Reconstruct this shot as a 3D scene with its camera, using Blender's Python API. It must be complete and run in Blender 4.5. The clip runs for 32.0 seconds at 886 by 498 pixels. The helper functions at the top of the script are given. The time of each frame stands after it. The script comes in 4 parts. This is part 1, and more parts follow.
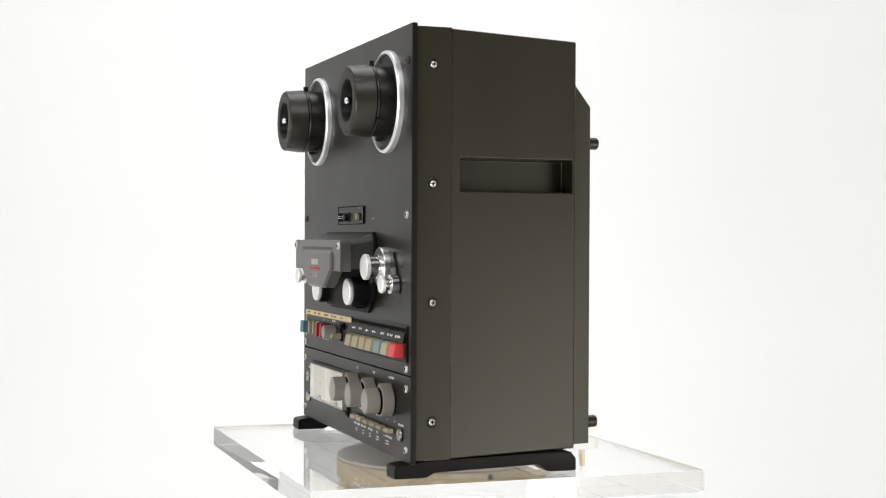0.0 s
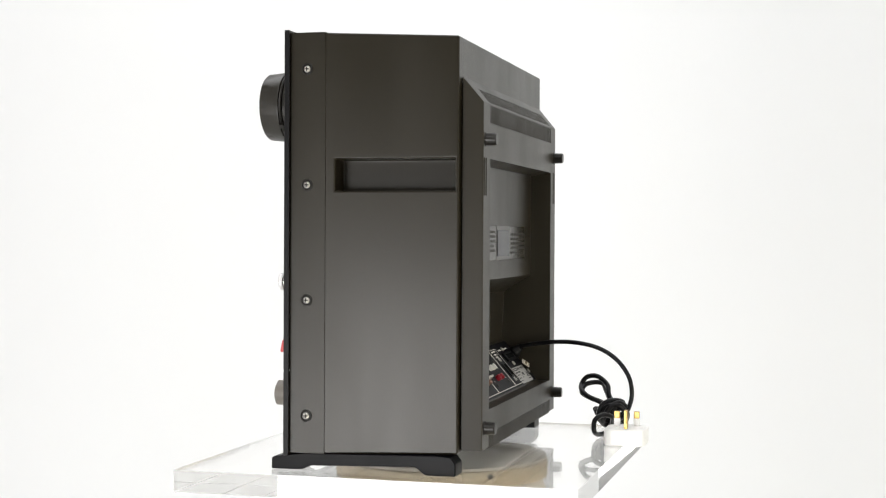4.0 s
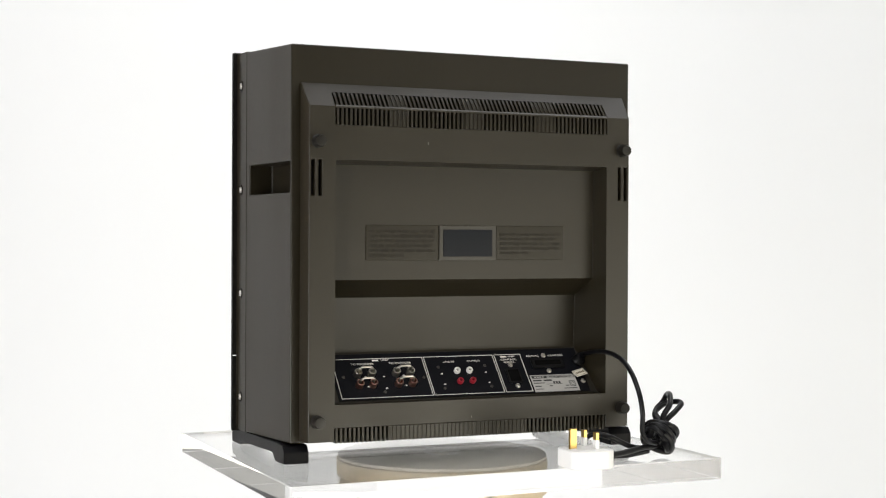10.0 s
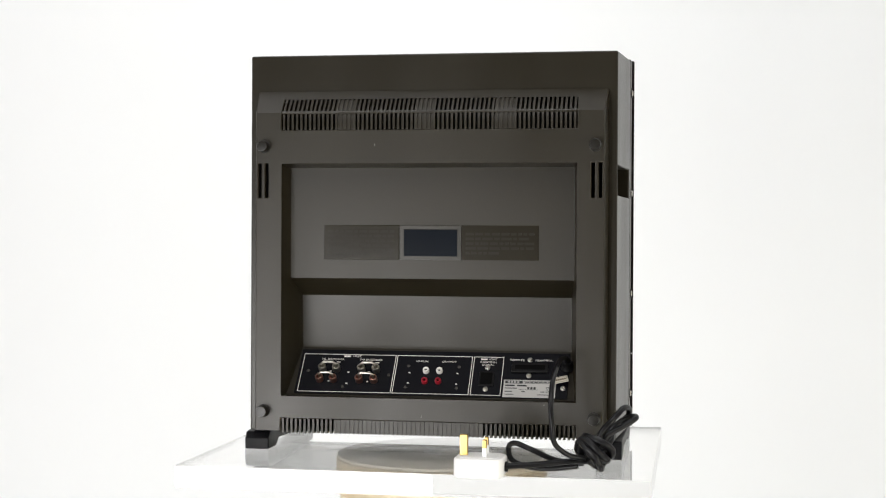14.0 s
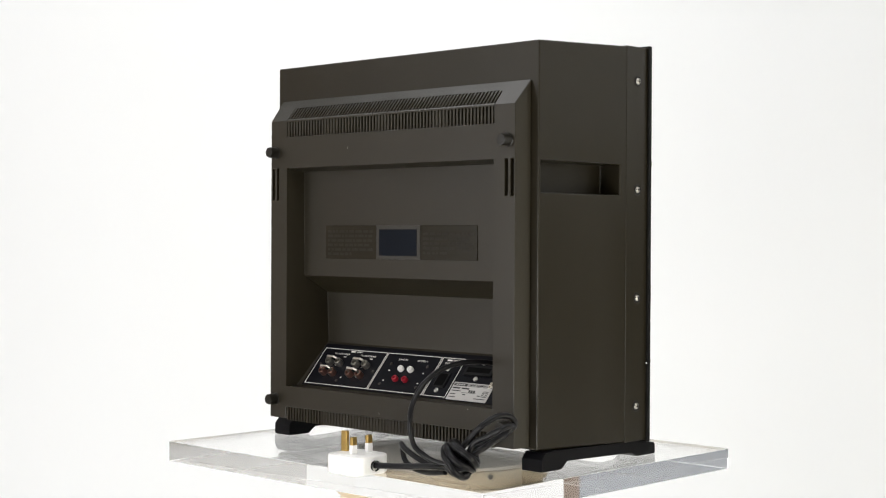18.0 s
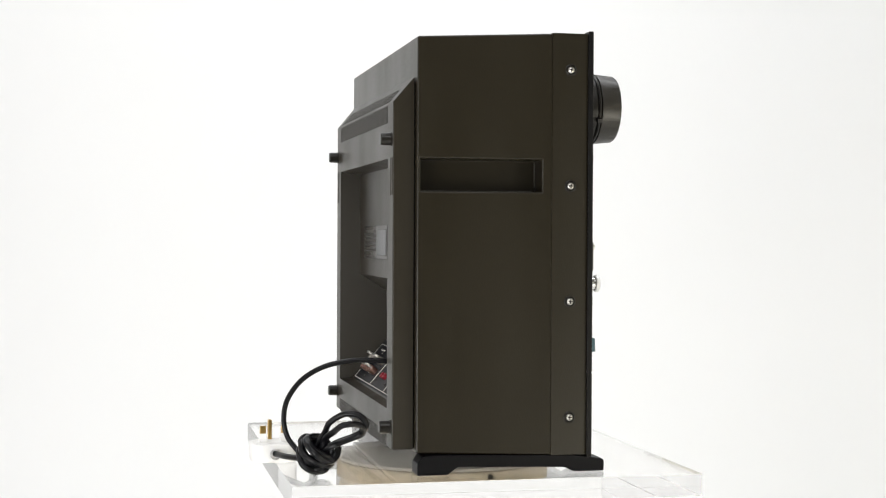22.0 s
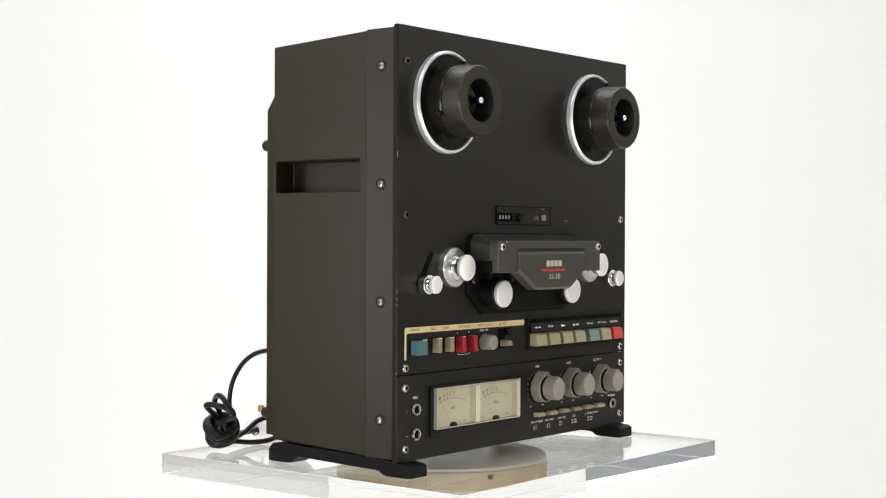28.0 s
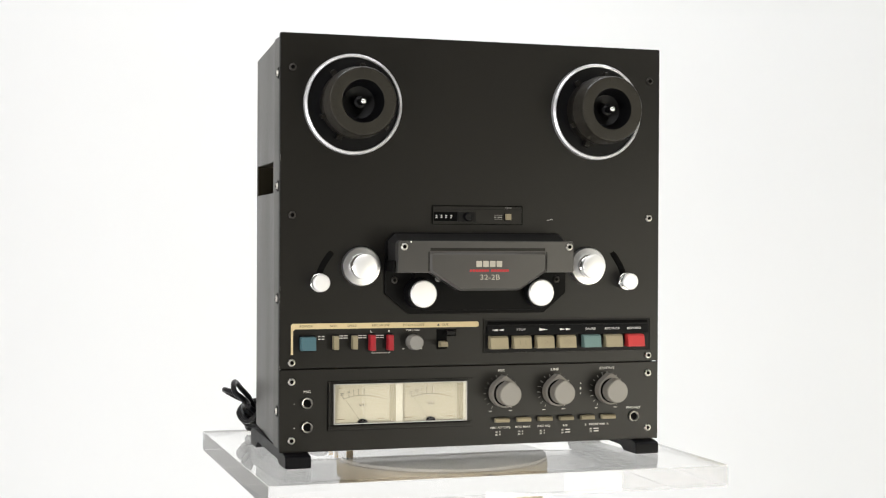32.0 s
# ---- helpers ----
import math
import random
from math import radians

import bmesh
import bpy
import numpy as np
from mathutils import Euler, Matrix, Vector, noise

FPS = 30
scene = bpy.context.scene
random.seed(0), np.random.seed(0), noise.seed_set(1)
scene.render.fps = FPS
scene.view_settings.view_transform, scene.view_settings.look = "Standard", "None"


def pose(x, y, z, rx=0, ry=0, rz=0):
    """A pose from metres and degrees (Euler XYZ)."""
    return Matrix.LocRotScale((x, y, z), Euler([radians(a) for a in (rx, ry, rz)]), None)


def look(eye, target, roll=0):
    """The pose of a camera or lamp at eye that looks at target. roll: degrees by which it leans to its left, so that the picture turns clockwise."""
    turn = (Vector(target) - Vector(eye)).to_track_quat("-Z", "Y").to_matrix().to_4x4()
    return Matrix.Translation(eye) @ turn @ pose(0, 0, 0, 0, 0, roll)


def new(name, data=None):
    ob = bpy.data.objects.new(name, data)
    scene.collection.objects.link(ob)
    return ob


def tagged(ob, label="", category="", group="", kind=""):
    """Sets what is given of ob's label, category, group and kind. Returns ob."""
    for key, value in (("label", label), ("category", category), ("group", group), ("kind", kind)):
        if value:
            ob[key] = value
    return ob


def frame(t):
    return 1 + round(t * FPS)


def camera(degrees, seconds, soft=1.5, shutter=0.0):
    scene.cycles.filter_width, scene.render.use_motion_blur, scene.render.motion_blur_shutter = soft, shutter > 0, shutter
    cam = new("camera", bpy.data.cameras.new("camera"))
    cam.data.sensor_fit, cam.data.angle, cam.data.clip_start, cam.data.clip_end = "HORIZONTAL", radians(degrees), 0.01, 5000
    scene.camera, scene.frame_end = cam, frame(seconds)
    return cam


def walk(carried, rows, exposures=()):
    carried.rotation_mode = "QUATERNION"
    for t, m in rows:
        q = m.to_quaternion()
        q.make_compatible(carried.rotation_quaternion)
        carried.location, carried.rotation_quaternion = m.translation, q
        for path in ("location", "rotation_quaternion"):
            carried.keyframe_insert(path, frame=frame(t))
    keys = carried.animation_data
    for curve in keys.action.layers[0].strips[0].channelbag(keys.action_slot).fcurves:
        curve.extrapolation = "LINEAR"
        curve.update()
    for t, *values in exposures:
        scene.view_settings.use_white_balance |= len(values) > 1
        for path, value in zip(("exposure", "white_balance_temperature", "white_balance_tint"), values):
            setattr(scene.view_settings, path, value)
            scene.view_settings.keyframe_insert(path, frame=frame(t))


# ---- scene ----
import collections

# A reel tape deck on a clear acrylic slab turns on a turntable before a still camera.
SPIN = Vector((-0.002, 0.1057, 0.0))        # the turntable's axis, in the deck's own plan (front panel at y = 0)
EYE_D, EYE_H = 1.6194, 0.2302

cam = camera(33.56, 32.0, 1.15)
VIEW = look((0, -EYE_D, EYE_H), (0, 0, EYE_H - EYE_D * 0.0081), 0.286)
walk(cam, [(0.0, VIEW), (32.0, VIEW)], exposures=[(0.0, 0.0), (32.0, 0.0)])


# ---- light ----
world = bpy.data.worlds.new("studio_air")
scene.world = world
world.use_nodes = True
world.node_tree.nodes["Background"].inputs[0].default_value = (0.9, 0.95, 1.0, 1)
world.node_tree.nodes["Background"].inputs[1].default_value = 0.05


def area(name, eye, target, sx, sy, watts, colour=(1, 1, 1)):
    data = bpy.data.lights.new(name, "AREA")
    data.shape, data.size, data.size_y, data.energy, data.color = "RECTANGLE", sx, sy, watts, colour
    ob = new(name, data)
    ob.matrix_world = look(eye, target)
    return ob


# Added unseen lamps that bring the backdrop and the east wall to white.
area("backdrop_fill_high", (0.45, 0.75, 1.75), (0.45, 1.7, 0.35), 4.2, 0.5, 7.3, (0.88, 0.945, 1.0))
area("backdrop_fill_low", (0.45, 0.75, -0.62), (0.45, 1.7, 0.1), 4.2, 0.4, 4.2, (0.935, 0.97, 1.0))
area("wall_fill", (2.20, -1.25, 1.75), (3.20, -1.25, 0.0), 5.6, 0.4, 21, (1.0, 0.96, 0.84))
# Softboxes stand out of view, set where glints on the deck point.
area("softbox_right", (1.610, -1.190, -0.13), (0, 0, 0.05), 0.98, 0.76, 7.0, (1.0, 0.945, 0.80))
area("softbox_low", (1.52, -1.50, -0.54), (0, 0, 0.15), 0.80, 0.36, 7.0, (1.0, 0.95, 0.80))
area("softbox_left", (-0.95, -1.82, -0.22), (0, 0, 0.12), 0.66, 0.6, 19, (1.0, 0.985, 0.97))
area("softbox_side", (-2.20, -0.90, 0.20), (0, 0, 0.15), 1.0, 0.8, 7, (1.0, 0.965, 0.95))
# Two fill lights added out of view, in front and at the left.
area("fill_front", (0, -1.7, 2.10), (0, -0.25, -0.8), 2.4, 1.1, 32, (0.98, 0.975, 0.98))
area("fill_left", (-2.9, -0.5, 1.55), (0, 0, 0.2), 2.2, 1.2, 15, (1.0, 0.97, 0.92))
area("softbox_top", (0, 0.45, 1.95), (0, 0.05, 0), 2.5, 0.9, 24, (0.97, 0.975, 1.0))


# ---- materials ----
def shader(name):
    m = bpy.data.materials.new(name)
    m.use_nodes = True
    return m, m.node_tree, m.node_tree.nodes["Principled BSDF"]


def mat(name, colour, rough=0.5, metal=0.0, vary=0.12, scale=30, bump=0.0, bump_scale=900, spec=0.5, smudge=0.12, stretch=(1, 1, 1)):
    """A painted, moulded or metal surface: large soft stains, fine grain, uneven gloss."""
    m, nt, b = shader(name)
    n, l = nt.nodes, nt.links
    tc, mp = n.new("ShaderNodeTexCoord"), n.new("ShaderNodeMapping")
    mp.inputs["Scale"].default_value = stretch
    l.new(tc.outputs["Object"], mp.inputs["Vector"])
    big, fine = n.new("ShaderNodeTexNoise"), n.new("ShaderNodeTexNoise")
    big.inputs["Scale"].default_value, big.inputs["Detail"].default_value = scale, 4
    fine.inputs["Scale"].default_value, fine.inputs["Detail"].default_value = bump_scale, 2
    for t in (big, fine):
        l.new(mp.outputs[0], t.inputs["Vector"])
    mix = n.new("ShaderNodeMixRGB")
    mix.inputs[1].default_value = (*[c * (1 - vary) for c in colour], 1)
    mix.inputs[2].default_value = (*[min(1, c * (1 + vary)) for c in colour], 1)
    add = n.new("ShaderNodeMath")
    add.operation, add.use_clamp = "MULTIPLY_ADD", True
    add.inputs[1].default_value = 0.3
    l.new(fine.outputs["Fac"], add.inputs[0])
    sub = n.new("ShaderNodeMath")
    sub.operation = "MULTIPLY"
    sub.inputs[1].default_value = 0.7
    l.new(big.outputs["Fac"], sub.inputs[0])
    l.new(sub.outputs[0], add.inputs[2])
    l.new(add.outputs[0], mix.inputs[0])
    l.new(mix.outputs[0], b.inputs["Base Color"])
    gl = n.new("ShaderNodeMapRange")
    gl.inputs["To Min"].default_value, gl.inputs["To Max"].default_value = rough * (1 - smudge), min(1, rough * (1 + smudge))
    l.new(big.outputs["Fac"], gl.inputs["Value"])
    l.new(gl.outputs[0], b.inputs["Roughness"])
    b.inputs["Metallic"].default_value, b.inputs["Specular IOR Level"].default_value = metal, spec
    if bump:
        bn = n.new("ShaderNodeBump")
        bn.inputs["Strength"].default_value, bn.inputs["Distance"].default_value = bump, 0.0004
        l.new(fine.outputs["Fac"], bn.inputs["Height"])
        l.new(bn.outputs[0], b.inputs["Normal"])
    return m


def clear(name, colour=(1, 1, 1), ior=1.49, rough=0.0):
    m, nt, b = shader(name)
    b.inputs["Base Color"].default_value = (*colour, 1)
    b.inputs["Transmission Weight"].default_value, b.inputs["IOR"].default_value = 1.0, ior
    b.inputs["Roughness"].default_value = rough
    return m


M_PANEL = mat("black_anodised_panel", (0.0046, 0.0038, 0.0023), 0.385, 0.0, 0.14, 14, 0.14, 1400, 0.375)
M_SHELL = mat("brown_black_moulded_shell", (0.0146, 0.0116, 0.0058), 0.33, 0.0, 0.20, 16, 0.22, 1500, 0.38, 0.34, (1, 1, 0.22))
M_COVER = mat("brown_back_cover", (0.0160, 0.0125, 0.0060), 0.38, 0.0, 0.18, 16, 0.25, 1300, 0.46, 0.3, (1, 1, 0.3))
# Near-black for black trim and for shade painted into holes and slots.
M_DARK = mat("hole_shade_and_trim", (0.002, 0.002, 0.002), 0.8, spec=0.08)
M_FOOT = mat("black_rubber_foot", (0.003, 0.003, 0.004), 0.42, 0, 0.15, 40, 0.15, 900, 0.14)
M_WALL = mat("white_backdrop_paint", (0.86, 0.87, 0.88), 0.85, 0, 0.012, 0.8, 0.0)
M_ROOM = mat("pale_room_paint", (0.24, 0.225, 0.20), 0.8, 0, 0.05, 2)
M_FLOOR = mat("white_floor_paint", (0.80, 0.80, 0.79), 0.6, 0, 0.08, 4)
M_BROWN = mat("brown_wall_paint", (0.42, 0.33, 0.27), 0.8, 0, 0.06, 2)
M_BLUEGREY = mat("blue_grey_wall_paint", (0.58, 0.62, 0.68), 0.8, 0, 0.06, 2)
# Two olive paints for boards added to colour what the deck reflects.
M_OLIVEBOARD = mat("pale_olive_board_paint", (0.52, 0.46, 0.29), 0.8, 0, 0.06, 2)
M_DARKOLIVE = mat("dark_olive_board_paint", (0.095, 0.084, 0.045), 0.8, 0, 0.06, 2)
M_PLINTH = mat("white_plinth_paint", (0.8, 0.8, 0.79), 0.6, 0, 0.03, 8)
M_ACRYLIC = clear("clear_acrylic", (0.993, 0.989, 0.980))


# ---- mesh helpers ----
OFF = -SPIN


def thing(name, label, category, group=""):
    ob = new(name)
    ob.empty_display_size = 0.05
    return tagged(ob, label, category, group)


def link(name, me, parent, label="", at=None):
    ob = new(name, me)
    ob.parent = parent
    base = Vector(at) if at else Vector()
    ob.location = base + (OFF if parent and parent.type == "EMPTY" and parent.parent is None else Vector())
    if label:
        ob["label"] = label
    return ob


def soften(me, limit=math.cos(radians(40))):
    """Shading normals: large faces stay flat, narrow bevels and curved walls run smooth."""
    normal = [p.normal.copy() for p in me.polygons]
    weight = [p.area ** 1.5 for p in me.polygons]
    round_v = collections.defaultdict(list)
    for p in me.polygons:
        for v in p.vertices:
            round_v[v].append(p.index)
    out = [(0, 0, 1)] * len(me.loops)
    for p in me.polygons:
        n = normal[p.index]
        for li, v in zip(p.loop_indices, p.vertices):
            t = Vector()
            for q in round_v[v]:
                if normal[q].dot(n) > limit:
                    t += normal[q] * weight[q]
            out[li] = t.normalized() if t.length > 0 else n
    me.normals_split_custom_set(out)


def mesh_of(name, bm, material, smooth=True):
    me = bpy.data.meshes.new(name)
    bm.normal_update()
    bm.to_mesh(me)
    bm.free()
    for m in (material if isinstance(material, (list, tuple)) else [material]):
        me.materials.append(m)
    if smooth:
        me.polygons.foreach_set("use_smooth", [True] * len(me.polygons))
        me.update()
        soften(me)
    return me


def part(name, bm, material, parent, label="", at=None, bevel=0.0, segments=2):
    me = mesh_of(name, bm, material, not bevel)
    ob = link(name, me, parent, label, at)
    if bevel:
        me.polygons.foreach_set("use_smooth", [True] * len(me.polygons))
        md = ob.modifiers.new("edge", "BEVEL")
        md.width, md.segments, md.limit_method, md.angle_limit = bevel, segments, "ANGLE", radians(28)
        md.harden_normals = True
    return ob


def box(x0, x1, y0, y1, z0, z1, bevel=0.0, seg=2, bm=None):
    b = bmesh.new()
    bmesh.ops.create_cube(b, size=1, matrix=Matrix.Translation(((x0 + x1) / 2, (y0 + y1) / 2, (z0 + z1) / 2)) @ Matrix.Diagonal((abs(x1 - x0), abs(y1 - y0), abs(z1 - z0), 1)))
    if bevel:
        bmesh.ops.bevel(b, geom=b.edges[:], offset=bevel, segments=seg, affect="EDGES", profile=0.5)
    return join(bm, b)


def join(bm, b):
    """Adds bmesh b to bm (or gives b alone)."""
    if bm is None:
        return b
    me = bpy.data.meshes.new("scratch")
    b.to_mesh(me)
    b.free()
    bm.from_mesh(me)
    bpy.data.meshes.remove(me)
    return bm


def prism(pts, y0, y1, bevel=0.0, axis="y", bm=None, seg=2):
    """A polygon in x, z drawn along y (or in y, z along x, or in x, y along z)."""
    put = {"y": lambda a, b, c: (a, c, b), "x": lambda a, b, c: (c, a, b), "z": lambda a, b, c: (a, b, c)}[axis]
    b = bmesh.new()
    lo = [b.verts.new(put(p, q, y0)) for p, q in pts]
    hi = [b.verts.new(put(p, q, y1)) for p, q in pts]
    b.faces.new(lo), b.faces.new(hi[::-1])
    for i in range(len(pts)):
        j = (i + 1) % len(pts)
        b.faces.new((lo[i], hi[i], hi[j], lo[j]))
    bmesh.ops.recalc_face_normals(b, faces=b.faces[:])
    if bevel:
        bmesh.ops.bevel(b, geom=b.edges[:], offset=bevel, segments=seg, affect="EDGES", profile=0.5)
    return join(bm, b)


def lathe(profile, seg=48, axis="y", at=(0, 0, 0), bm=None):
    """(radius, along) pairs turned about an axis; radius 0 closes an end."""
    b = bmesh.new()
    put = {"y": lambda r, a, h: (r * math.cos(a), h, r * math.sin(a)), "z": lambda r, a, h: (r * math.cos(a), r * math.sin(a), h), "x": lambda r, a, h: (h, r * math.cos(a), r * math.sin(a))}[axis]
    rings = []
    for r, h in profile:
        k = 1 if r < 1e-6 else seg
        rings.append([b.verts.new(Vector(put(r, 2 * math.pi * i / seg, h)) + Vector(at)) for i in range(k)])
    for p, q in zip(rings, rings[1:]):
        for i in range(seg):
            j = (i + 1) % seg
            quad = [p[i % len(p)], p[j % len(p)], q[j % len(q)], q[i % len(q)]]
            quad = [v for k, v in enumerate(quad) if v not in quad[:k]]
            if len(quad) > 2:
                b.faces.new(quad)
    bmesh.ops.recalc_face_normals(b, faces=b.faces[:])
    return join(bm, b)


def holed(us, vs, holes, place, inward=None, bm=None):
    """A grid of faces with cells left out; place(u, v) gives the points, inward the depth of the holes' walls."""
    b = bm or bmesh.new()
    g = {(i, j): b.verts.new(place(u, v)) for i, u in enumerate(us) for j, v in enumerate(vs)}
    inner = {}

    def deep(k):
        if k not in inner:
            inner[k] = b.verts.new(g[k].co + Vector(inward))
        return inner[k]
    for i in range(len(us) - 1):
        for j in range(len(vs) - 1):
            c = [(i, j), (i + 1, j), (i + 1, j + 1), (i, j + 1)]
            if (i, j) not in holes:
                b.faces.new([g[k] for k in c])
            elif inward:
                for k, m, nb in ((c[0], c[1], (i, j - 1)), (c[1], c[2], (i + 1, j)), (c[2], c[3], (i, j + 1)), (c[3], c[0], (i - 1, j))):
                    if nb not in holes:
                        b.faces.new([g[k], g[m], deep(m), deep(k)])
    return b


def finish(bm):
    bmesh.ops.remove_doubles(bm, verts=bm.verts[:], dist=1e-5)
    bmesh.ops.recalc_face_normals(bm, faces=bm.faces[:])
    return bm


# ---- the studio ----
FLOOR = -0.80


def room():
    bm = bmesh.new()
    prism([(-2.6, FLOOR - 0.1), (2.6, FLOOR - 0.1), (2.6, 2.3), (-2.6, 2.3)], 1.72, 1.82, bm=bm)
    w = link("backdrop", mesh_of("backdrop", bm, M_WALL), None)
    tagged(w, "plain white studio backdrop wall", "backdrop", kind="structure")
    f = link("floor", mesh_of("floor", box(-3.2, 3.2, -4.2, 1.9, FLOOR - 0.1, FLOOR), M_FLOOR), None)
    tagged(f, "plain white studio floor", "floor", kind="structure")
    for name, a, m in (("wall_west", (-3.3, -3.2, -0.15, 1.9), M_BROWN), ("wall_west_front", (-3.3, -3.2, -4.2, -0.15), M_BLUEGREY), ("wall_east", (3.2, 3.3, -4.2, 1.9), M_WALL), ("wall_south", (-3.3, 3.3, -4.3, -4.2), M_ROOM)):
        o = link(name, mesh_of(name, box(a[0], a[1], a[2], a[3], FLOOR - 0.1, 2.4), m), None)
        tagged(o, "plain dim studio wall", "wall", kind="structure")
    # Unseen boards added to tint and darken what the deck mirrors.
    for name, y0, y1, m, words in (("tint_board_east", -4.15, -0.85, M_OLIVEBOARD, "pale olive board added out of view to tint reflections"), ("dark_board_east", -0.85, 1.85, M_DARKOLIVE, "dark olive board added out of view to darken reflections")):
        o = link(name, mesh_of(name, box(3.17, 3.197, y0, y1, -0.42, 0.42, 0.004), m), None)
        tagged(o, words, "wall panel", kind="structure")
    # Unseen white board added to whiten what the slab's edge mirrors.
    o = link("white_board_south", mesh_of("white_board_south", box(2.5, 3.16, -4.197, -4.17, FLOOR + 0.004, 0.40, 0.004), M_WALL), None)
    tagged(o, "low white board added out of view to whiten reflections", "wall panel", kind="structure")
    o = link("ceiling", mesh_of("ceiling", box(-3.3, 3.3, -4.3, 1.9, 2.3, 2.4), M_ROOM), None)
    tagged(o, "plain pale studio ceiling", "ceiling", kind="structure")
    return f


room()


def plinth():
    p = thing("plinth", "cream square plinth with a tan motor drum on top", "plinth")
    o = part("column", box(-0.11, 0.11, -0.11, 0.11, FLOOR, -0.048, 0.004), mat("cream_plinth_paint", (0.84, 0.77, 0.63), 0.6, 0, 0.03, 8), p)
    o.location = (0, 0, 0)
    o = part("motor_drum", lathe([(0, -0.0302), (0.1145, -0.0302), (0.116, -0.0312), (0.116, -0.0480), (0, -0.0480)], 96, "z"), mat("tan_drum_board", (0.62, 0.52, 0.37), 0.6, 0, 0.12, 25, 0.2, 700), p, "tan round motor drum")
    o.location = (0, 0, 0)
    o = part("drum_screw", lathe([(0.0026, 0.0), (0.0026, -0.0012), (0.0015, -0.0016), (0, -0.0010)], 16, "y", (0, 0, 0)), M_FOOT, p, "dark screw in the drum")
    o.location, o.rotation_euler = (0.050, -0.1046, -0.0360), (0, 0, math.atan2(0.050, 0.1046))


plinth()

SLAB_T = 0.022
slab = thing("acrylic_slab", "clear thick acrylic slab with polished edges under the tape deck", "slab")
M_EDGE = mat("white_acrylic_edge", (0.95, 0.95, 0.95), 0.7, 0, 0.02, 60)


def sheet():
    """Clear faces, with the narrow chamfer of every edge in white."""
    bm = box(-0.2365, 0.2365, -0.1035, 0.2985, -SLAB_T, 0, 0.0002, 1)
    for f in bm.faces:
        f.material_index = 1 if f.calc_area() < 0.003 else 0
    return bm


slab_body = link("sheet", mesh_of("sheet", sheet(), [M_ACRYLIC, M_EDGE], smooth=False), slab)
slab_body.visible_shadow = False

disc = thing("turntable", "round dull tan motor turntable beneath a clear slab", "turntable")
o = part("platter", lathe([(0, -0.0265), (0.114, -0.0265), (0.115, -0.0272), (0.115, -0.0300), (0, -0.0300)], 96, "z"), mat("dull_tan_platter", (0.64, 0.60, 0.53), 0.7, 0, 0.15, 25, 0.2, 700), disc)
o.location = (0, 0, 0)
o = part("hub", lathe([(0, -0.0225), (0.02, -0.0225), (0.02, -0.0265)], 48, "z"), M_PLINTH, disc)
o.location = (0, 0, 0)

# ---- the tape deck ----
deck = thing("tape_deck", "black-brown reel tape deck on two black rail feet", "tape deck")
PL, PW, P0, P1, SEAM = 0.2057, 0.2078, 0.0142, 0.4324, 0.0975


def side_x(y):
    return 0.2032 - (y - 0.0418) / (0.1745 - 0.0418) * 0.0068


def top_z(y):
    return 0.4292 - (y - 0.0418) / (0.1745 - 0.0418) * 0.0057


def low_z(y):
    return 0.0172 + (y - 0.0418) / (0.1745 - 0.0418) * 0.0038


RX, RZ0, RZ1 = 0.157, 0.0605, 0.3068          # the opening in the back


def shell():
    """The cabinet behind the panel, with a grip recess in each side and an opening in the back."""
    bm = bmesh.new()
    ys, vs = [0.0418, 0.0512, 0.1710, 0.1745], [0.0, RZ0, 0.2742, 0.3057, 1.0]

    def zz(y, v):
        return low_z(y) if v == 0 else top_z(y) if v == 1 else v
    for s in (1, -1):
        holed(ys, vs, {(1, 2)}, lambda y, v: (s * side_x(y), y, zz(y, v)), (-s * 0.026, 0, 0), bm)
        d = [(side_x(y) - 0.026, y, z) for y, z in ((0.0512, 0.2742), (0.1710, 0.2742), (0.1710, 0.3057), (0.0512, 0.3057))]
        bm.faces.new([bm.verts.new((s * a, b, c)) for a, b, c in d])
    xs = [-1.0, -RX, RX, 1.0]

    def bx(u, v):
        return (u * side_x(0.1745) if abs(u) == 1 else u, 0.1745, low_z(0.1745) if v == 0 else top_z(0.1745) if v == 1 else v)
    holed(xs, [0.0, RZ0, 0.2742, 0.3057, 1.0], {(1, 1), (1, 2)}, bx, None, bm)
    for f, x in ((top_z, 1), (low_z, 0)):
        holed([-1.0, -RX, RX, 1.0], [0.0418, 0.0512, 0.1710, 0.1745], set(), lambda u, y: (u * side_x(y) if abs(u) == 1 else u, y, f(y)), None, bm)
    return finish(bm)


part("shell", shell(), M_SHELL, deck, "brown-black moulded cabinet shell", bevel=0.0026, segments=3)
part("front_frame", box(-0.2036, 0.2036, 0.0052, 0.0416, 0.0166, 0.4300, 0.0006), M_SHELL, deck)
part("front_panel", box(-PL, PW, 0, 0.005, SEAM + 0.0006, P1, 0.0007), M_PANEL, deck, "black anodised front panel")
part("meter_panel", box(-PL, PW, 0, 0.005, P0, SEAM - 0.0006, 0.0007), M_PANEL, deck, "black lower panel with meters and knobs")


CY0, CY1 = 0.1759, 0.1960        # back cover, from the shell outwards
CZ0, CZ1, CZT = 0.0237, 0.3606, 0.3848
VX = 0.1565


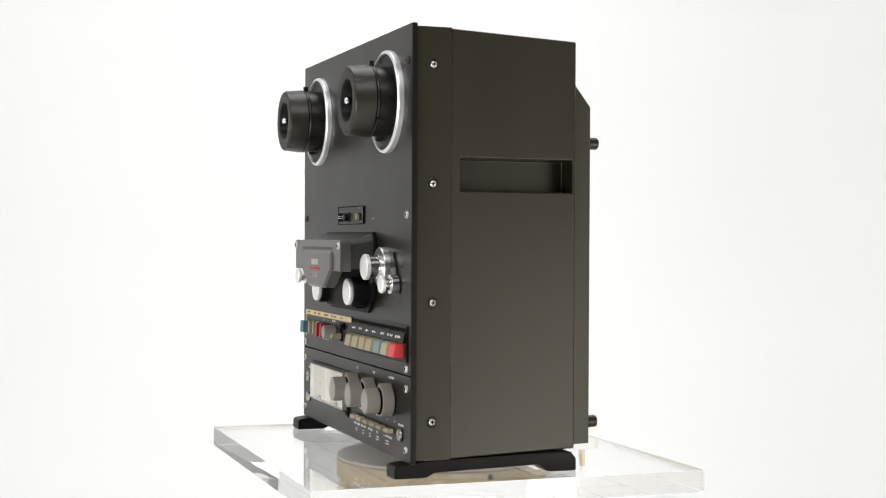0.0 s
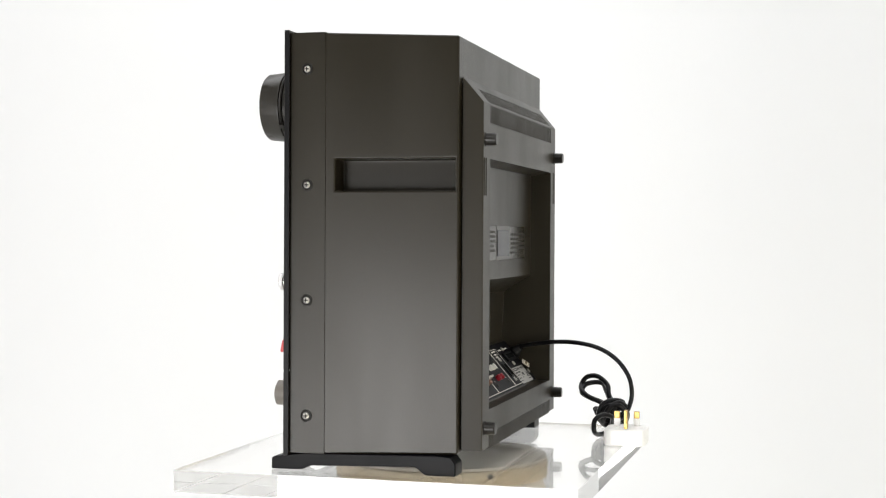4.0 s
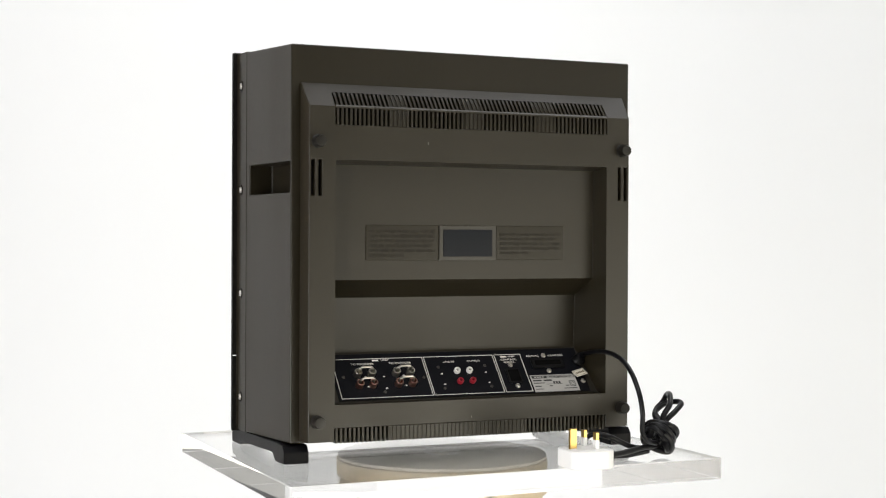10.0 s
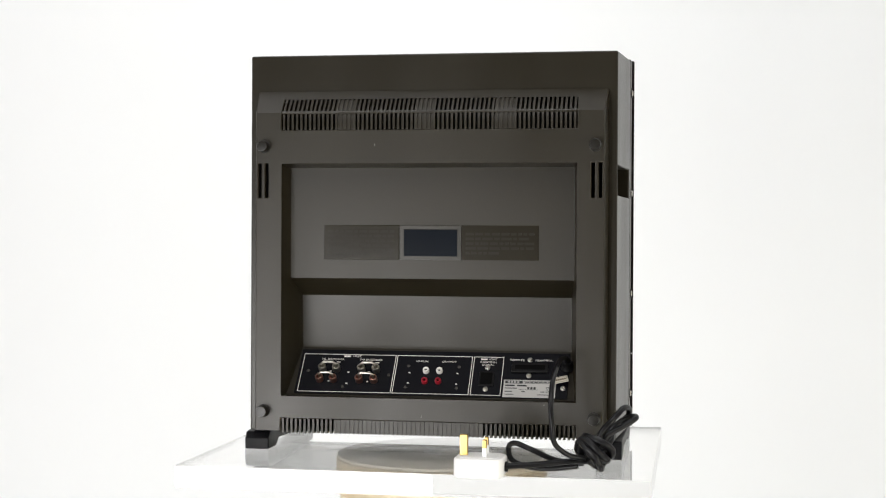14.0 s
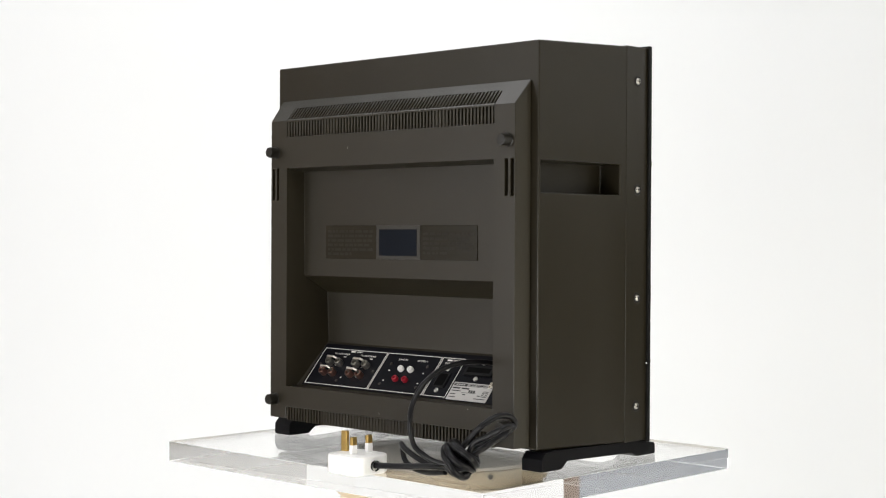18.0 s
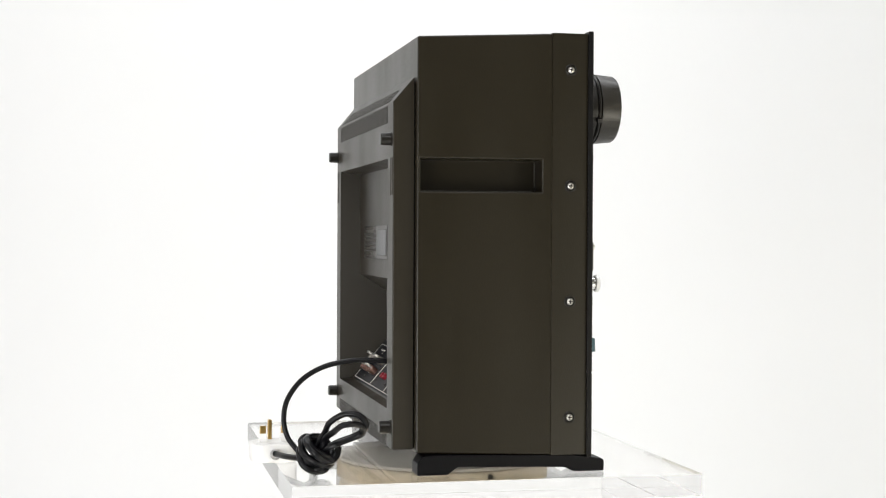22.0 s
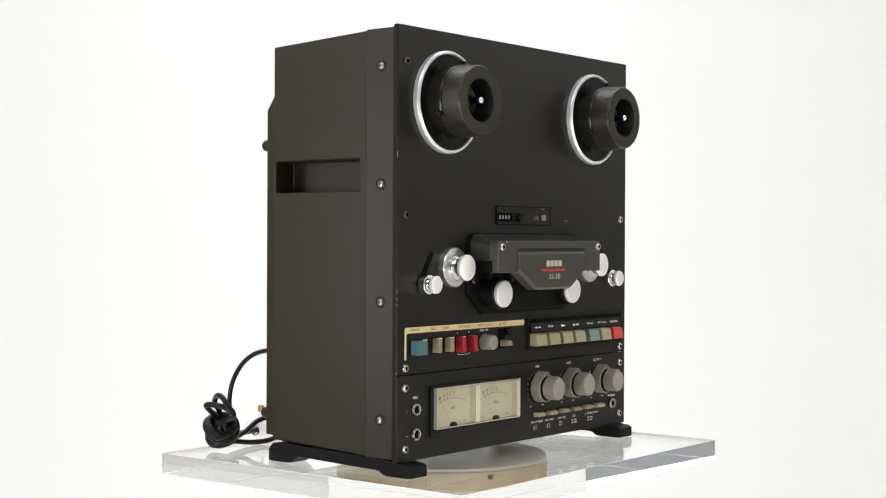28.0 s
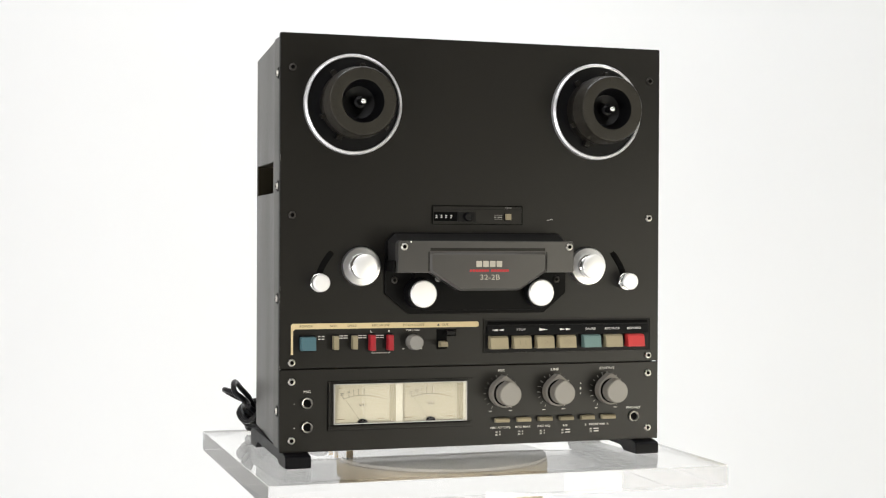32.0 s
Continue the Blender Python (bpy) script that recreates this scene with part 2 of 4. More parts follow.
def cover():
    bm = bmesh.new()
    xo, xi = 0.1845, 0.1872
    xs = [-xo, -0.182, -0.1785, -0.1745, -0.171, -VX, VX, 0.171, 0.1745, 0.1785, 0.182, xo]
    zs = [CZ0, 0.0368, RZ0, 0.2707, RZ1, 0.3423, CZ1]
    holes = {(5, 0), (5, 2), (5, 3), (5, 5)} | {(i, 3) for i in (1, 3, 7, 9)}
    holed(xs, zs, holes, lambda x, z: (x, CY1, z), None, bm)
    for x0, x1 in ((-0.182, -0.1785), (-0.1745, -0.171), (0.171, 0.1745), (0.1785, 0.182)):
        holed([x0, x1], [0.2707, RZ1], {(0, 0)}, lambda x, z: (x, CY1, z), (0, -0.008, 0), bm)
    k = 0.62
    zv = CZ1 + (CZT - CZ1) * k
    yv = CY1 + (CY0 - CY1) * k
    holed([-xo, -VX, VX, xo], [0.0, k, 1.0], {(1, 0)}, lambda x, u: ((x if abs(x) == VX else math.copysign(xo + (xi - xo) * u, x)), CY1 + (CY0 - CY1) * u, CZ1 + (CZT - CZ1) * u), None, bm)
    for s in (1, -1):
        xv = xo + (xi - xo) * k
        for z0, z1 in zip(zs, zs[1:]):
            bm.faces.new([bm.verts.new(p) for p in ((s * xo, CY1, z0), (s * xo, CY1, z1), (s * xi, CY0, z1), (s * xi, CY0, z0))])
        bm.faces.new([bm.verts.new(p) for p in ((s * xo, CY1, CZ1), (s * xv, yv, zv), (s * xi, CY0, CZT), (s * xi, CY0, CZ1))])
        # walls beside the two grilles
        bm.faces.new([bm.verts.new(p) for p in ((s * VX, CY1, 0.3423), (s * VX, CY1, CZ1), (s * VX, yv, zv), (s * VX, yv - 0.006, 0.3423))])
        bm.faces.new([bm.verts.new(p) for p in ((s * VX, CY1, CZ0), (s * VX, CY1, 0.0368), (s * VX, CY1 - 0.008, 0.0368), (s * VX, CY1 - 0.008, CZ0))])
    for z0, y0 in ((0.3423, yv - 0.006), (0.0368, CY1 - 0.008)):
        bm.faces.new([bm.verts.new(p) for p in ((-VX, CY1, z0), (VX, CY1, z0), (VX, y0, z0), (-VX, y0, z0))])
    bm.faces.new([bm.verts.new(p) for p in ((-xi, CY0, CZ0), (xi, CY0, CZ0), (xo, CY1 - 0.008, CZ0), (-xo, CY1 - 0.008, CZ0))])
    return finish(bm)


back = part("back_cover", cover(), M_COVER, deck, "brown moulded back cover with vents", bevel=0.0012, segments=3)


def recess():
    """The stepped hollow in the back: label wall, dark step, deep wall, sloping connector ledge."""
    bm = bmesh.new()
    rows = [(CY1, RZ1), (0.1735, RZ1 - 0.0035), (0.1725, 0.1853), (0.142, 0.1660), (0.1395, 0.1120), (0.1400, 0.1085), (0.1820, 0.0605), (CY1, RZ0 - 0.0012)]
    half = [RX, 0.1525, 0.1525, 0.1475, 0.1475, 0.1475, 0.1545, RX]
    vs = [[bm.verts.new((s * h, y, z)) for (y, z), h in zip(rows, half)] for s in (-1, 1)]
    for i in range(len(rows) - 1):
        bm.faces.new((vs[0][i], vs[1][i], vs[1][i + 1], vs[0][i + 1]))
    for s in (0, 1):
        # side walls back to the cover's face
        sg = (-1, 1)[s]
        rim = [bm.verts.new((sg * RX, CY1, max(z, RZ0))) for y, z in rows]
        for i in range(len(rows) - 1):
            bm.faces.new((vs[s][i], vs[s][i + 1], rim[i + 1], rim[i]))
    bmesh.ops.remove_doubles(bm, verts=bm.verts[:], dist=1e-5)
    bmesh.ops.dissolve_degenerate(bm, edges=bm.edges[:], dist=1e-6)
    bmesh.ops.recalc_face_normals(bm, faces=bm.faces[:])
    return bm


part("back_recess", recess(), M_COVER, deck, bevel=0.0004)
part("joint", box(-0.1850, 0.1850, 0.1735, 0.1765, 0.0250, 0.0592), M_DARK, deck, "dark joint behind the back cover")
part("joint", box(-0.1850, 0.1850, 0.1735, 0.1765, 0.3085, 0.3795), M_DARK, deck)
for s_ in (1, -1):
    part("joint", box(s_ * 0.1585, s_ * 0.1850, 0.1735, 0.1765, 0.0592, 0.3085), M_DARK, deck)
# Dark brown sheets behind the slats stand for the shade inside the vents.
M_VENTSHADE = mat("brown_vent_shade", (0.0075, 0.006, 0.004), 0.8, spec=0.2)
part("vent_shade", box(-VX, VX, 0.1768, 0.1775, 0.338, 0.374), M_VENTSHADE, back)
part("vent_shade", box(-VX, VX, 0.184, 0.1855, 0.0255, 0.0375), M_VENTSHADE, back)


def rail(s):
    """A foot: a long bar with a raised middle and slanted ends."""
    pts = [(0.1742, 0.0), (0.1742, 0.012), (0.169, 0.0185), (0.155, 0.0195), (0.02, 0.0165), (0.004, 0.0145), (-0.0112, 0.0125), (-0.0140, 0.0105), (-0.0140, 0.0), (0.018, 0.0), (0.026, 0.0045), (0.134, 0.0075), (0.1440, 0.0)]
    return part("rail_foot", prism(pts, s * 0.176, s * 0.2025, 0.0012, "x"), M_FOOT, deck, "black rubber rail foot")


rail(1), rail(-1)

# ---- materials of the small parts ----
M_CHROME = mat("bright_chrome", (0.80, 0.80, 0.80), 0.16, 1.0, 0.04, 60, 0.05, 900, smudge=0.3)
M_ALU = mat("turned_aluminium", (0.78, 0.78, 0.79), 0.30, 1.0, 0.05, 40, 0.12, 1600, smudge=0.2)
M_RIM = mat("satin_silver_rim", (0.80, 0.80, 0.82), 0.36, 0.7, 0.05, 60, 0.1, 1600)
M_CAP = mat("brushed_aluminium_cap", (0.946, 0.946, 0.946), 0.44, 0.68, 0.03, 40, 0.10, 1600)
M_SCREW = mat("nickel_screw", (0.62, 0.60, 0.56), 0.28, 1.0, 0.1, 200)
M_DSCREW = mat("blackened_screw", (0.06, 0.055, 0.05), 0.35, 0.6, 0.2, 200)
M_HUB = mat("black_hub_plastic", (0.0100, 0.0088, 0.0066), 0.32, 0, 0.15, 40, 0.12, 1200, 0.38, 0.25)
M_HUBFACE = mat("worn_hub_rubber", (0.0185, 0.0160, 0.0108), 0.5, 0, 0.3, 60, 0.3, 700, 0.35)
M_CAPWALL = mat("worn_grip_rubber", (0.0185, 0.0160, 0.0115), 0.36, 0, 0.35, 90, 0.3, 700, 0.5, 0.3)
M_BLACK = mat("black_plastic", (0.0035, 0.0035, 0.004), 0.42, 0, 0.15, 50, 0.1, 1200, 0.2)
M_BLACKMETAL = mat("black_head_housing", (0.0028, 0.0027, 0.0026), 0.5, 0, 0.15, 30, 0.15, 1200, 0.12)
M_HOUSING = mat("dark_charcoal_housing", (0.016, 0.0155, 0.015), 0.36, 0.0, 0.12, 30, 0.15, 1200, 0.5)
M_HEAD = mat("charcoal_head_cover", (0.078, 0.075, 0.071), 0.30, 0.42, 0.10, 30, 0.15, 1500)
M_CREAM = mat("cream_printed_strip", (0.6324, 0.51, 0.2856), 0.5, 0, 0.06, 60)
M_TAN = mat("tan_key_plastic", (0.3295, 0.28, 0.1771), 0.42, 0, 0.10, 90, 0.1, 900)
M_OLIVE = mat("olive_key_plastic", (0.252, 0.216, 0.135), 0.42, 0, 0.10, 90, 0.1, 900)
M_BLUE = mat("blue_grey_key", (0.054, 0.126, 0.15), 0.42, 0, 0.08, 90, 0.1, 900)
M_TEAL = mat("teal_key", (0.144, 0.2304, 0.216), 0.42, 0, 0.08, 90, 0.1, 900)
M_RED = mat("red_key", (0.528, 0.0396, 0.0396), 0.38, 0, 0.08, 90, 0.08, 900)
M_DRED = mat("deep_red_key", (0.304, 0.0096, 0.0176), 0.35, 0, 0.08, 90, 0.08, 900)
M_KNOB = mat("grey_brown_knob", (0.2056, 0.1895, 0.1653), 0.48, 0, 0.08, 60, 0.15, 900)
M_KNOBTOP = mat("grey_brown_knob_top", (0.2686, 0.2523, 0.2238), 0.45, 0, 0.06, 60, 0.12, 900)
M_GREYKNOB = mat("grey_knob", (0.2242, 0.2156, 0.1984), 0.45, 0, 0.08, 60, 0.12, 900)
M_PRINT = mat("white_print", (0.86, 0.84, 0.79), 0.6)
M_FADED = mat("faded_mark", (0.44, 0.41, 0.34), 0.5)
M_PALE = mat("pale_print", (0.84, 0.81, 0.74), 0.6)
M_TANPRINT = mat("dull_tan_print", (0.14, 0.105, 0.05), 0.6)
M_INK = mat("black_ink", (0.03, 0.03, 0.03), 0.6)
M_REDINK = mat("red_ink", (0.42, 0.025, 0.03), 0.55)
M_FACE = mat("cream_meter_face", (0.40, 0.368, 0.285), 0.6, 0, 0.03, 40)
M_AMBER = mat("amber_meter_wall", (0.252, 0.2205, 0.147), 0.5, 0, 0.1, 60)
M_MIDCREAM = mat("meter_divider", (0.522, 0.495, 0.414), 0.5, 0, 0.03, 60)
M_WINDOW = clear("clear_meter_cover", (0.97, 0.97, 0.95))
M_FILM = mat("brown_glossy_film_label", (0.0195, 0.0165, 0.0105), 0.20, 0, 0.08, 60, 0.03, 900, 0.26, 0.2)
M_FILMINK = mat("dark_label_ink", (0.0150, 0.0126, 0.0080), 0.42, 0, 0.1, 200, spec=0.2)
M_FRAMEFILM = mat("brown_window_frame", (0.0275, 0.0245, 0.019), 0.30, 0, 0.08, 60)
M_GLASSBLUE = mat("dark_blue_glossy_window", (0.0062, 0.0083, 0.0125), 0.16, 0, 0.05, 60, 0, 900, 0.13)
M_PLATE = mat("black_connector_plate", (0.0032, 0.0034, 0.0056), 0.5, 0, 0.15, 40, 0.12, 1300, 0.14)
M_STEEL = mat("nickel_jack", (0.64, 0.61, 0.56), 0.30, 1.0, 0.08, 120)
M_COPPER = mat("reddish_jack_ring", (0.50, 0.29, 0.24), 0.30, 1.0, 0.08, 120)
M_WHITEPL = mat("white_jack_plastic", (0.78, 0.77, 0.74), 0.4)
M_REDPL = mat("red_jack_plastic", (0.30, 0.012, 0.025), 0.35)
M_SILVERLAB = mat("silver_rating_label", (0.51, 0.5015, 0.4845), 0.4, 0.3, 0.05, 80)
M_PAPER = mat("cream_paper_tag", (0.72, 0.68, 0.58), 0.7)
M_CABLE = mat("black_cable_sheath", (0.0036, 0.0036, 0.0046), 0.30, 0, 0.15, 80, 0.1, 700, 0.26)
M_PLUG = mat("white_plug_plastic", (0.92, 0.92, 0.91), 0.35, 0, 0.03, 60, 0.05)
M_BRASS = mat("brass_pin", (0.62, 0.42, 0.14), 0.3, 1.0, 0.15, 90, 0.1)


def word(text, x, z, h, material, parent, y=-0.0004, face="front", wide=1.25, frame_m=None, name="lettering", align="CENTER"):
    """Lettering of cap height h, centred at x, z of the front (or of any frame matrix)."""
    cu = bpy.data.curves.new("scratch", "FONT")
    cu.body, cu.size, cu.align_x, cu.align_y, cu.extrude, cu.resolution_u = text, h / 0.72, align, "CENTER", 0.00008, 2
    tmp = new("scratch", cu)
    me = bpy.data.meshes.new_from_object(tmp.evaluated_get(bpy.context.evaluated_depsgraph_get()))
    bpy.data.objects.remove(tmp)
    bpy.data.curves.remove(cu)
    if frame_m is None:
        m = Matrix.Translation((x, y, z)) @ Euler((radians(90), 0, 0)).to_matrix().to_4x4()
    else:
        m = frame_m @ Matrix.Translation((x, z, y))
    me.transform(m @ Matrix.Diagonal((wide, 1, 1, 1)))
    me.name = name
    me.materials.clear()
    me.materials.append(material)
    return link(name, me, parent)


def bars(rects, material, parent, y0, y1, name="print"):
    """Flat printed bars: (x0, x1, z0, z1) in one mesh."""
    bm = bmesh.new()
    for x0, x1, z0, z1 in rects:
        for quad in ([(x0, y1, z0), (x1, y1, z0), (x1, y1, z1), (x0, y1, z1)],):
            f = [bm.verts.new(p) for p in quad]
            b = [bm.verts.new((p[0], y0, p[2])) for p in quad]
            bm.faces.new(f)
            for i in range(4):
                bm.faces.new((f[i], b[i], b[(i + 1) % 4], f[(i + 1) % 4]))
    bmesh.ops.recalc_face_normals(bm, faces=bm.faces[:])
    ob = part(name, bm, material, parent)
    return tagged(ob, kind="stuff") if len(rects) > 1 else ob


def ring_screw(r, out):
    """A button-head screw along -y with a hex socket."""
    bm = lathe([(r, 0), (r, -out * 0.5), (r * 0.88, -out * 0.85), (r * 0.70, -out), (r * 0.52, -out), (r * 0.52, -out * 0.30), (0, -out * 0.30)], 24)
    # the socket's inside is painted dark to shade it
    for f in bm.faces:
        c = f.calc_center_median()
        f.material_index = 1 if math.hypot(c.x, c.z) < r * 0.525 else 0
    return bm


for x0, x1 in ((-PL - 0.0003, -PL), (PW, PW + 0.0003)):
    e = part("panel_edge", box(x0, x1, 0.0009, 0.0052, P0 + 0.001, P1 - 0.001), M_BLACK, deck, "black milled panel edge")
    teeth = bmesh.new()
    for k in range(104):
        box(x0 - 0.0001, x1 + 0.0001, 0.0040, 0.0058, P0 + 0.004 + k * 0.0039, P0 + 0.0063 + k * 0.0039, bm=teeth)
    tagged(part("milled_teeth", teeth, M_BLACK, e), "fine black teeth of the panel edge", kind="stuff")
PANEL = [o for o in deck.children if o.name.startswith("front_panel")][0]
METERS = [o for o in deck.children if o.name.startswith("meter_panel")][0]

# side screws, each in a dark washer
M_WASHER = mat("dark_cup_washer", (0.0065, 0.0055, 0.0040), 0.36, 0, 0.15, 200, spec=0.35)
me_w = mesh_of("washer", lathe([(0.0060, 0.0002), (0.0060, -0.0004), (0.0054, -0.0009), (0.0048, -0.0009), (0.0042, -0.0002), (0, -0.0002)], 28), M_WASHER)


def cross_screw(r, out):
    """A domed screw along -y with a cross slot."""
    bm = lathe([(r, 0), (r, -out * 0.35), (r * 0.90, -out * 0.62), (r * 0.62, -out * 0.90), (r * 0.25, -out), (0, -out)], 24)
    n = len(bm.faces)
    w, h = r * 0.14, r * 0.62
    # two dark bars stand for the shaded cross slot
    box(-h, h, -out * 1.02, -out * 0.5, -w, w, bm=bm)
    box(-w, w, -out * 1.03, -out * 0.5, -h, h, bm=bm)
    bm.faces.ensure_lookup_table()
    for f in bm.faces[n:]:
        f.material_index = 1
    return bm


me_s = mesh_of("screw", cross_screw(0.0034, 0.0024), [M_SCREW, M_DARK])
for s in (1, -1):
    for z in (0.3939, 0.2803, 0.1671, 0.0536):
        w = link("side_screw", me_w, deck, at=(s * 0.2036, 0.0226, z))
        w.rotation_euler = (0, 0, s * radians(90))
        link("screw_head", me_s, w, "nickel cross-head screw")
# front screws
me_f = mesh_of("panel_screw", ring_screw(0.0038, 0.0024), [M_SCREW, M_DARK])
me_d = mesh_of("panel_screw", ring_screw(0.0038, 0.0024), [M_DSCREW, M_DARK])
for z, m in ((0.398, me_d), (0.251, me_f), (0.104, me_f), (0.085, me_f), (0.0263, me_f)):
    for x in (-0.1937, 0.1957):
        link("panel_screw", me_d if (x < 0 and z == 0.251) else m, PANEL if z > SEAM else METERS, at=(x, 0, z))


for z, h in ((0.3050, 0.006), (0.1760, 0.004), (0.1690, 0.003), (0.1640, 0.002), (0.099, 0.0016)):
    part("chipped_edge", box(-PL - 0.0001, -PL + 0.0003, -0.0001, 0.0004, z, z + h), M_GREYKNOB, PANEL, "bare metal chip on the panel edge")


# ---- reel hubs ----
def reel_hub(x, z, turn):
    hub = part("reel_hub", lathe([(0.0471, 0.0), (0.0471, -0.0035), (0.030, -0.0035), (0, -0.0035)], 72, at=(x, 0, z)), M_BLACK, deck, "black reel hub in a silver rim")
    rim = [(0.0508, 0.0), (0.0507, -0.0042), (0.0502, -0.0052), (0.0482, -0.0064), (0.0474, -0.0062), (0.0471, -0.0040), (0.0471, 0)]
    part("rim", lathe(rim, 96, at=(x, 0, z)), M_RIM, hub, "brushed silver rim")
    base = [(0.0345, -0.0035), (0.0345, -0.0175), (0.0338, -0.0185), (0.0300, -0.0185)]
    part("hub_base", lathe(base, 64, at=(x, 0, z)), M_HUB, hub)
    part("clamp_ring", lathe([(0.030, -0.0180), (0.0352, -0.0188), (0.0358, -0.0200), (0.0352, -0.0215), (0.030, -0.0222)], 64, at=(x, 0, z)), M_HUB, hub)
    cap = [(0.0325, -0.0218), (0.0356, -0.0226), (0.0358, -0.0240), (0.0342, -0.0415), (0.0330, -0.0432), (0.0310, -0.0437), (0.0225, -0.0437), (0.0213, -0.0430), (0.0205, -0.0410), (0.0160, -0.0250), (0.0085, -0.0215), (0, -0.0210)]
    oc = lathe(cap[:3] + [(0.0348, -0.0345), (0.0347, -0.0352)] + cap[3:5], 96)
    for v in oc.verts:
        # shallow notches round the front edge
        if v.co.y < -0.0350 and int((math.degrees(math.atan2(v.co.z, v.co.x)) % 360) / 3.75 + 0.5) % 8 == 0:
            v.co.x, v.co.z = v.co.x * 0.984, v.co.z * 0.984
    bmesh.ops.translate(oc, vec=(x, 0, z), verts=oc.verts[:])
    part("outer_cap", oc, M_CAPWALL, hub, "worn brown-black grip of the cap")
    part("cap_face", lathe(cap[4:8], 64, at=(x, 0, z)), M_HUBFACE, hub, "worn matt black cap face")
    part("cone", lathe(cap[7:], 64, at=(x, 0, z)), M_BLACK, hub)
    # lugs on the clamp ring and the base
    lug = mesh_of("lug", box(-0.0022, 0.0022, -0.0215, -0.0165, 0.0335, 0.0402, 0.0005), M_HUB)
    for a in (8, 128, 248):
        o = link("lug", lug, hub, at=(x, 0, z))
        o.rotation_euler = (0, radians(a + turn), 0)
    key = mesh_of("base_lug", box(-0.0026, 0.0026, -0.0095, -0.0035, 0.0335, 0.0400, 0.0006), M_HUB)
    for a in (85, 205, 325):
        o = link("base_lug", key, hub, at=(x, 0, z))
        o.rotation_euler = (0, radians(a + turn), 0)
    # ribs round the cap's face
    rib = mesh_of("rib", box(-0.0008, 0.0008, -0.0439, -0.0434, 0.0285, 0.0318, 0.0002, 1), M_HUBFACE)
    for i in range(24):
        if i % 4 != 3:
            o = link("rib", rib, hub, at=(x, 0, z))
            o.rotation_euler = (0, radians(i * 15 + turn), 0)
    stem = [(0.0062, -0.0212), (0.0058, -0.0300), (0.0034, -0.0310), (0.0037, -0.0412), (0.0034, -0.0438), (0.0020, -0.0452), (0, -0.0456)]
    sp = part("spindle", lathe(stem[:4], 24, at=(x, 0, z)), M_BLACK, hub)
    part("tip", lathe(stem[3:], 24, at=(x, 0, z)), M_CHROME, sp, "polished spindle tip")


reel_hub(-0.1322, 0.3626, 0)
reel_hub(0.1334, 0.3632, -4)


# ---- counter ----
def counter():
    c = part("counter", prism([(-0.0474, 0.2436), (0.0498, 0.2436), (0.0498, 0.2616), (-0.0474, 0.2616)], 0, -0.0012, 0.0004), M_PANEL, deck, "tape counter in a black bezel")
    part("top_line", box(-0.0455, 0.0480, -0.0016, -0.0010, 0.2583, 0.2588), M_BLACK, c)
    part("bezel_edge", finish(holed([-0.0482, -0.0474, 0.0498, 0.0506], [0.2428, 0.2436, 0.2616, 0.2624], {(1, 1)}, lambda x, z: (x, -0.0014, z), (0, 0.0014, 0))), M_DARK, c)
    part("digit_window", box(-0.0462, -0.0215, -0.0018, -0.0010, 0.2462, 0.2556, 0.0003), M_DARK, c)
    for i in range(4):
        x = -0.0440 + i * 0.0053
        part("digit_wheel", box(x - 0.0021, x + 0.0021, -0.0022, -0.0014, 0.2478, 0.2540, 0.0006), M_DARK, c)
        bars([(x - 0.0010, x + 0.0010, 0.2518, 0.2524), (x + 0.0002, x + 0.0007, 0.2504, 0.2520), (x - 0.0010, x + 0.0010, 0.2494, 0.2500)], M_PRINT, c, -0.0020, -0.0024, "digit")
    part("reset_plate", box(-0.0210, -0.0010, -0.0019, -0.0010, 0.2458, 0.2560, 0.0003), M_BLACK, c)
    part("reset_button", lathe([(0.0042, 0), (0.0042, -0.0048), (0.0036, -0.0056), (0, -0.0054)], 28, at=(-0.0100, 0, 0.2508)), M_BLACK, c)
    part("timer_switch", prism([(0.0312, 0.2478), (0.0372, 0.2478), (0.0372, 0.2542), (0.0312, 0.2542)], -0.001, -0.0048, 0.0006), M_OLIVE, c, "olive timer key")
    part("timer_frame", box(0.0300, 0.0384, -0.0018, -0.0010, 0.2468, 0.2552, 0.0003), M_BLACK, c)
    bars([(0.0190, 0.0280, 0.2525, 0.2529), (0.0190, 0.0215, 0.2500, 0.2512), (0.0230, 0.0280, 0.2500, 0.2512), (0.0190, 0.0280, 0.2484, 0.2489)], M_GREYKNOB, c, -0.0011, -0.0014)
    word("TIMER", 0.0350, 0.2602, 0.0016, M_GREYKNOB, c, -0.0014)


counter()
bars([(0.0780, 0.0815, 0.24785, 0.24825), (0.0820, 0.0850, 0.2485, 0.2489)], M_PALE, PANEL, -0.0001, -0.0003, "scratch_mark")


# ---- tape path ----
def arm_slot(s):
    # a near-black strip on the panel stands for the shade in the slot
    bm = bmesh.new()
    mid = [(s * (0.1530 + 0.0138 * math.sin(k / 12 * math.pi / 2)), 0.2146 - 0.0290 * k / 12) for k in range(13)]
    rows = []
    for k, (x, z) in enumerate(mid):
        w = 0.0030 if 0 < k < 12 else 0.0020
        rows.append([bm.verts.new((x + d * w, y, z + d * s * 0.0012)) for d, y in ((-1, 0), (-1, -0.0004), (1, -0.0004), (1, 0))])
    for a, b in zip(rows, rows[1:]):
        for i in range(3):
            bm.faces.new((a[i], a[i + 1], b[i + 1], b[i]))
    return part("arm_slot", finish(bm), M_DARK, PANEL, "curved black arm slot")


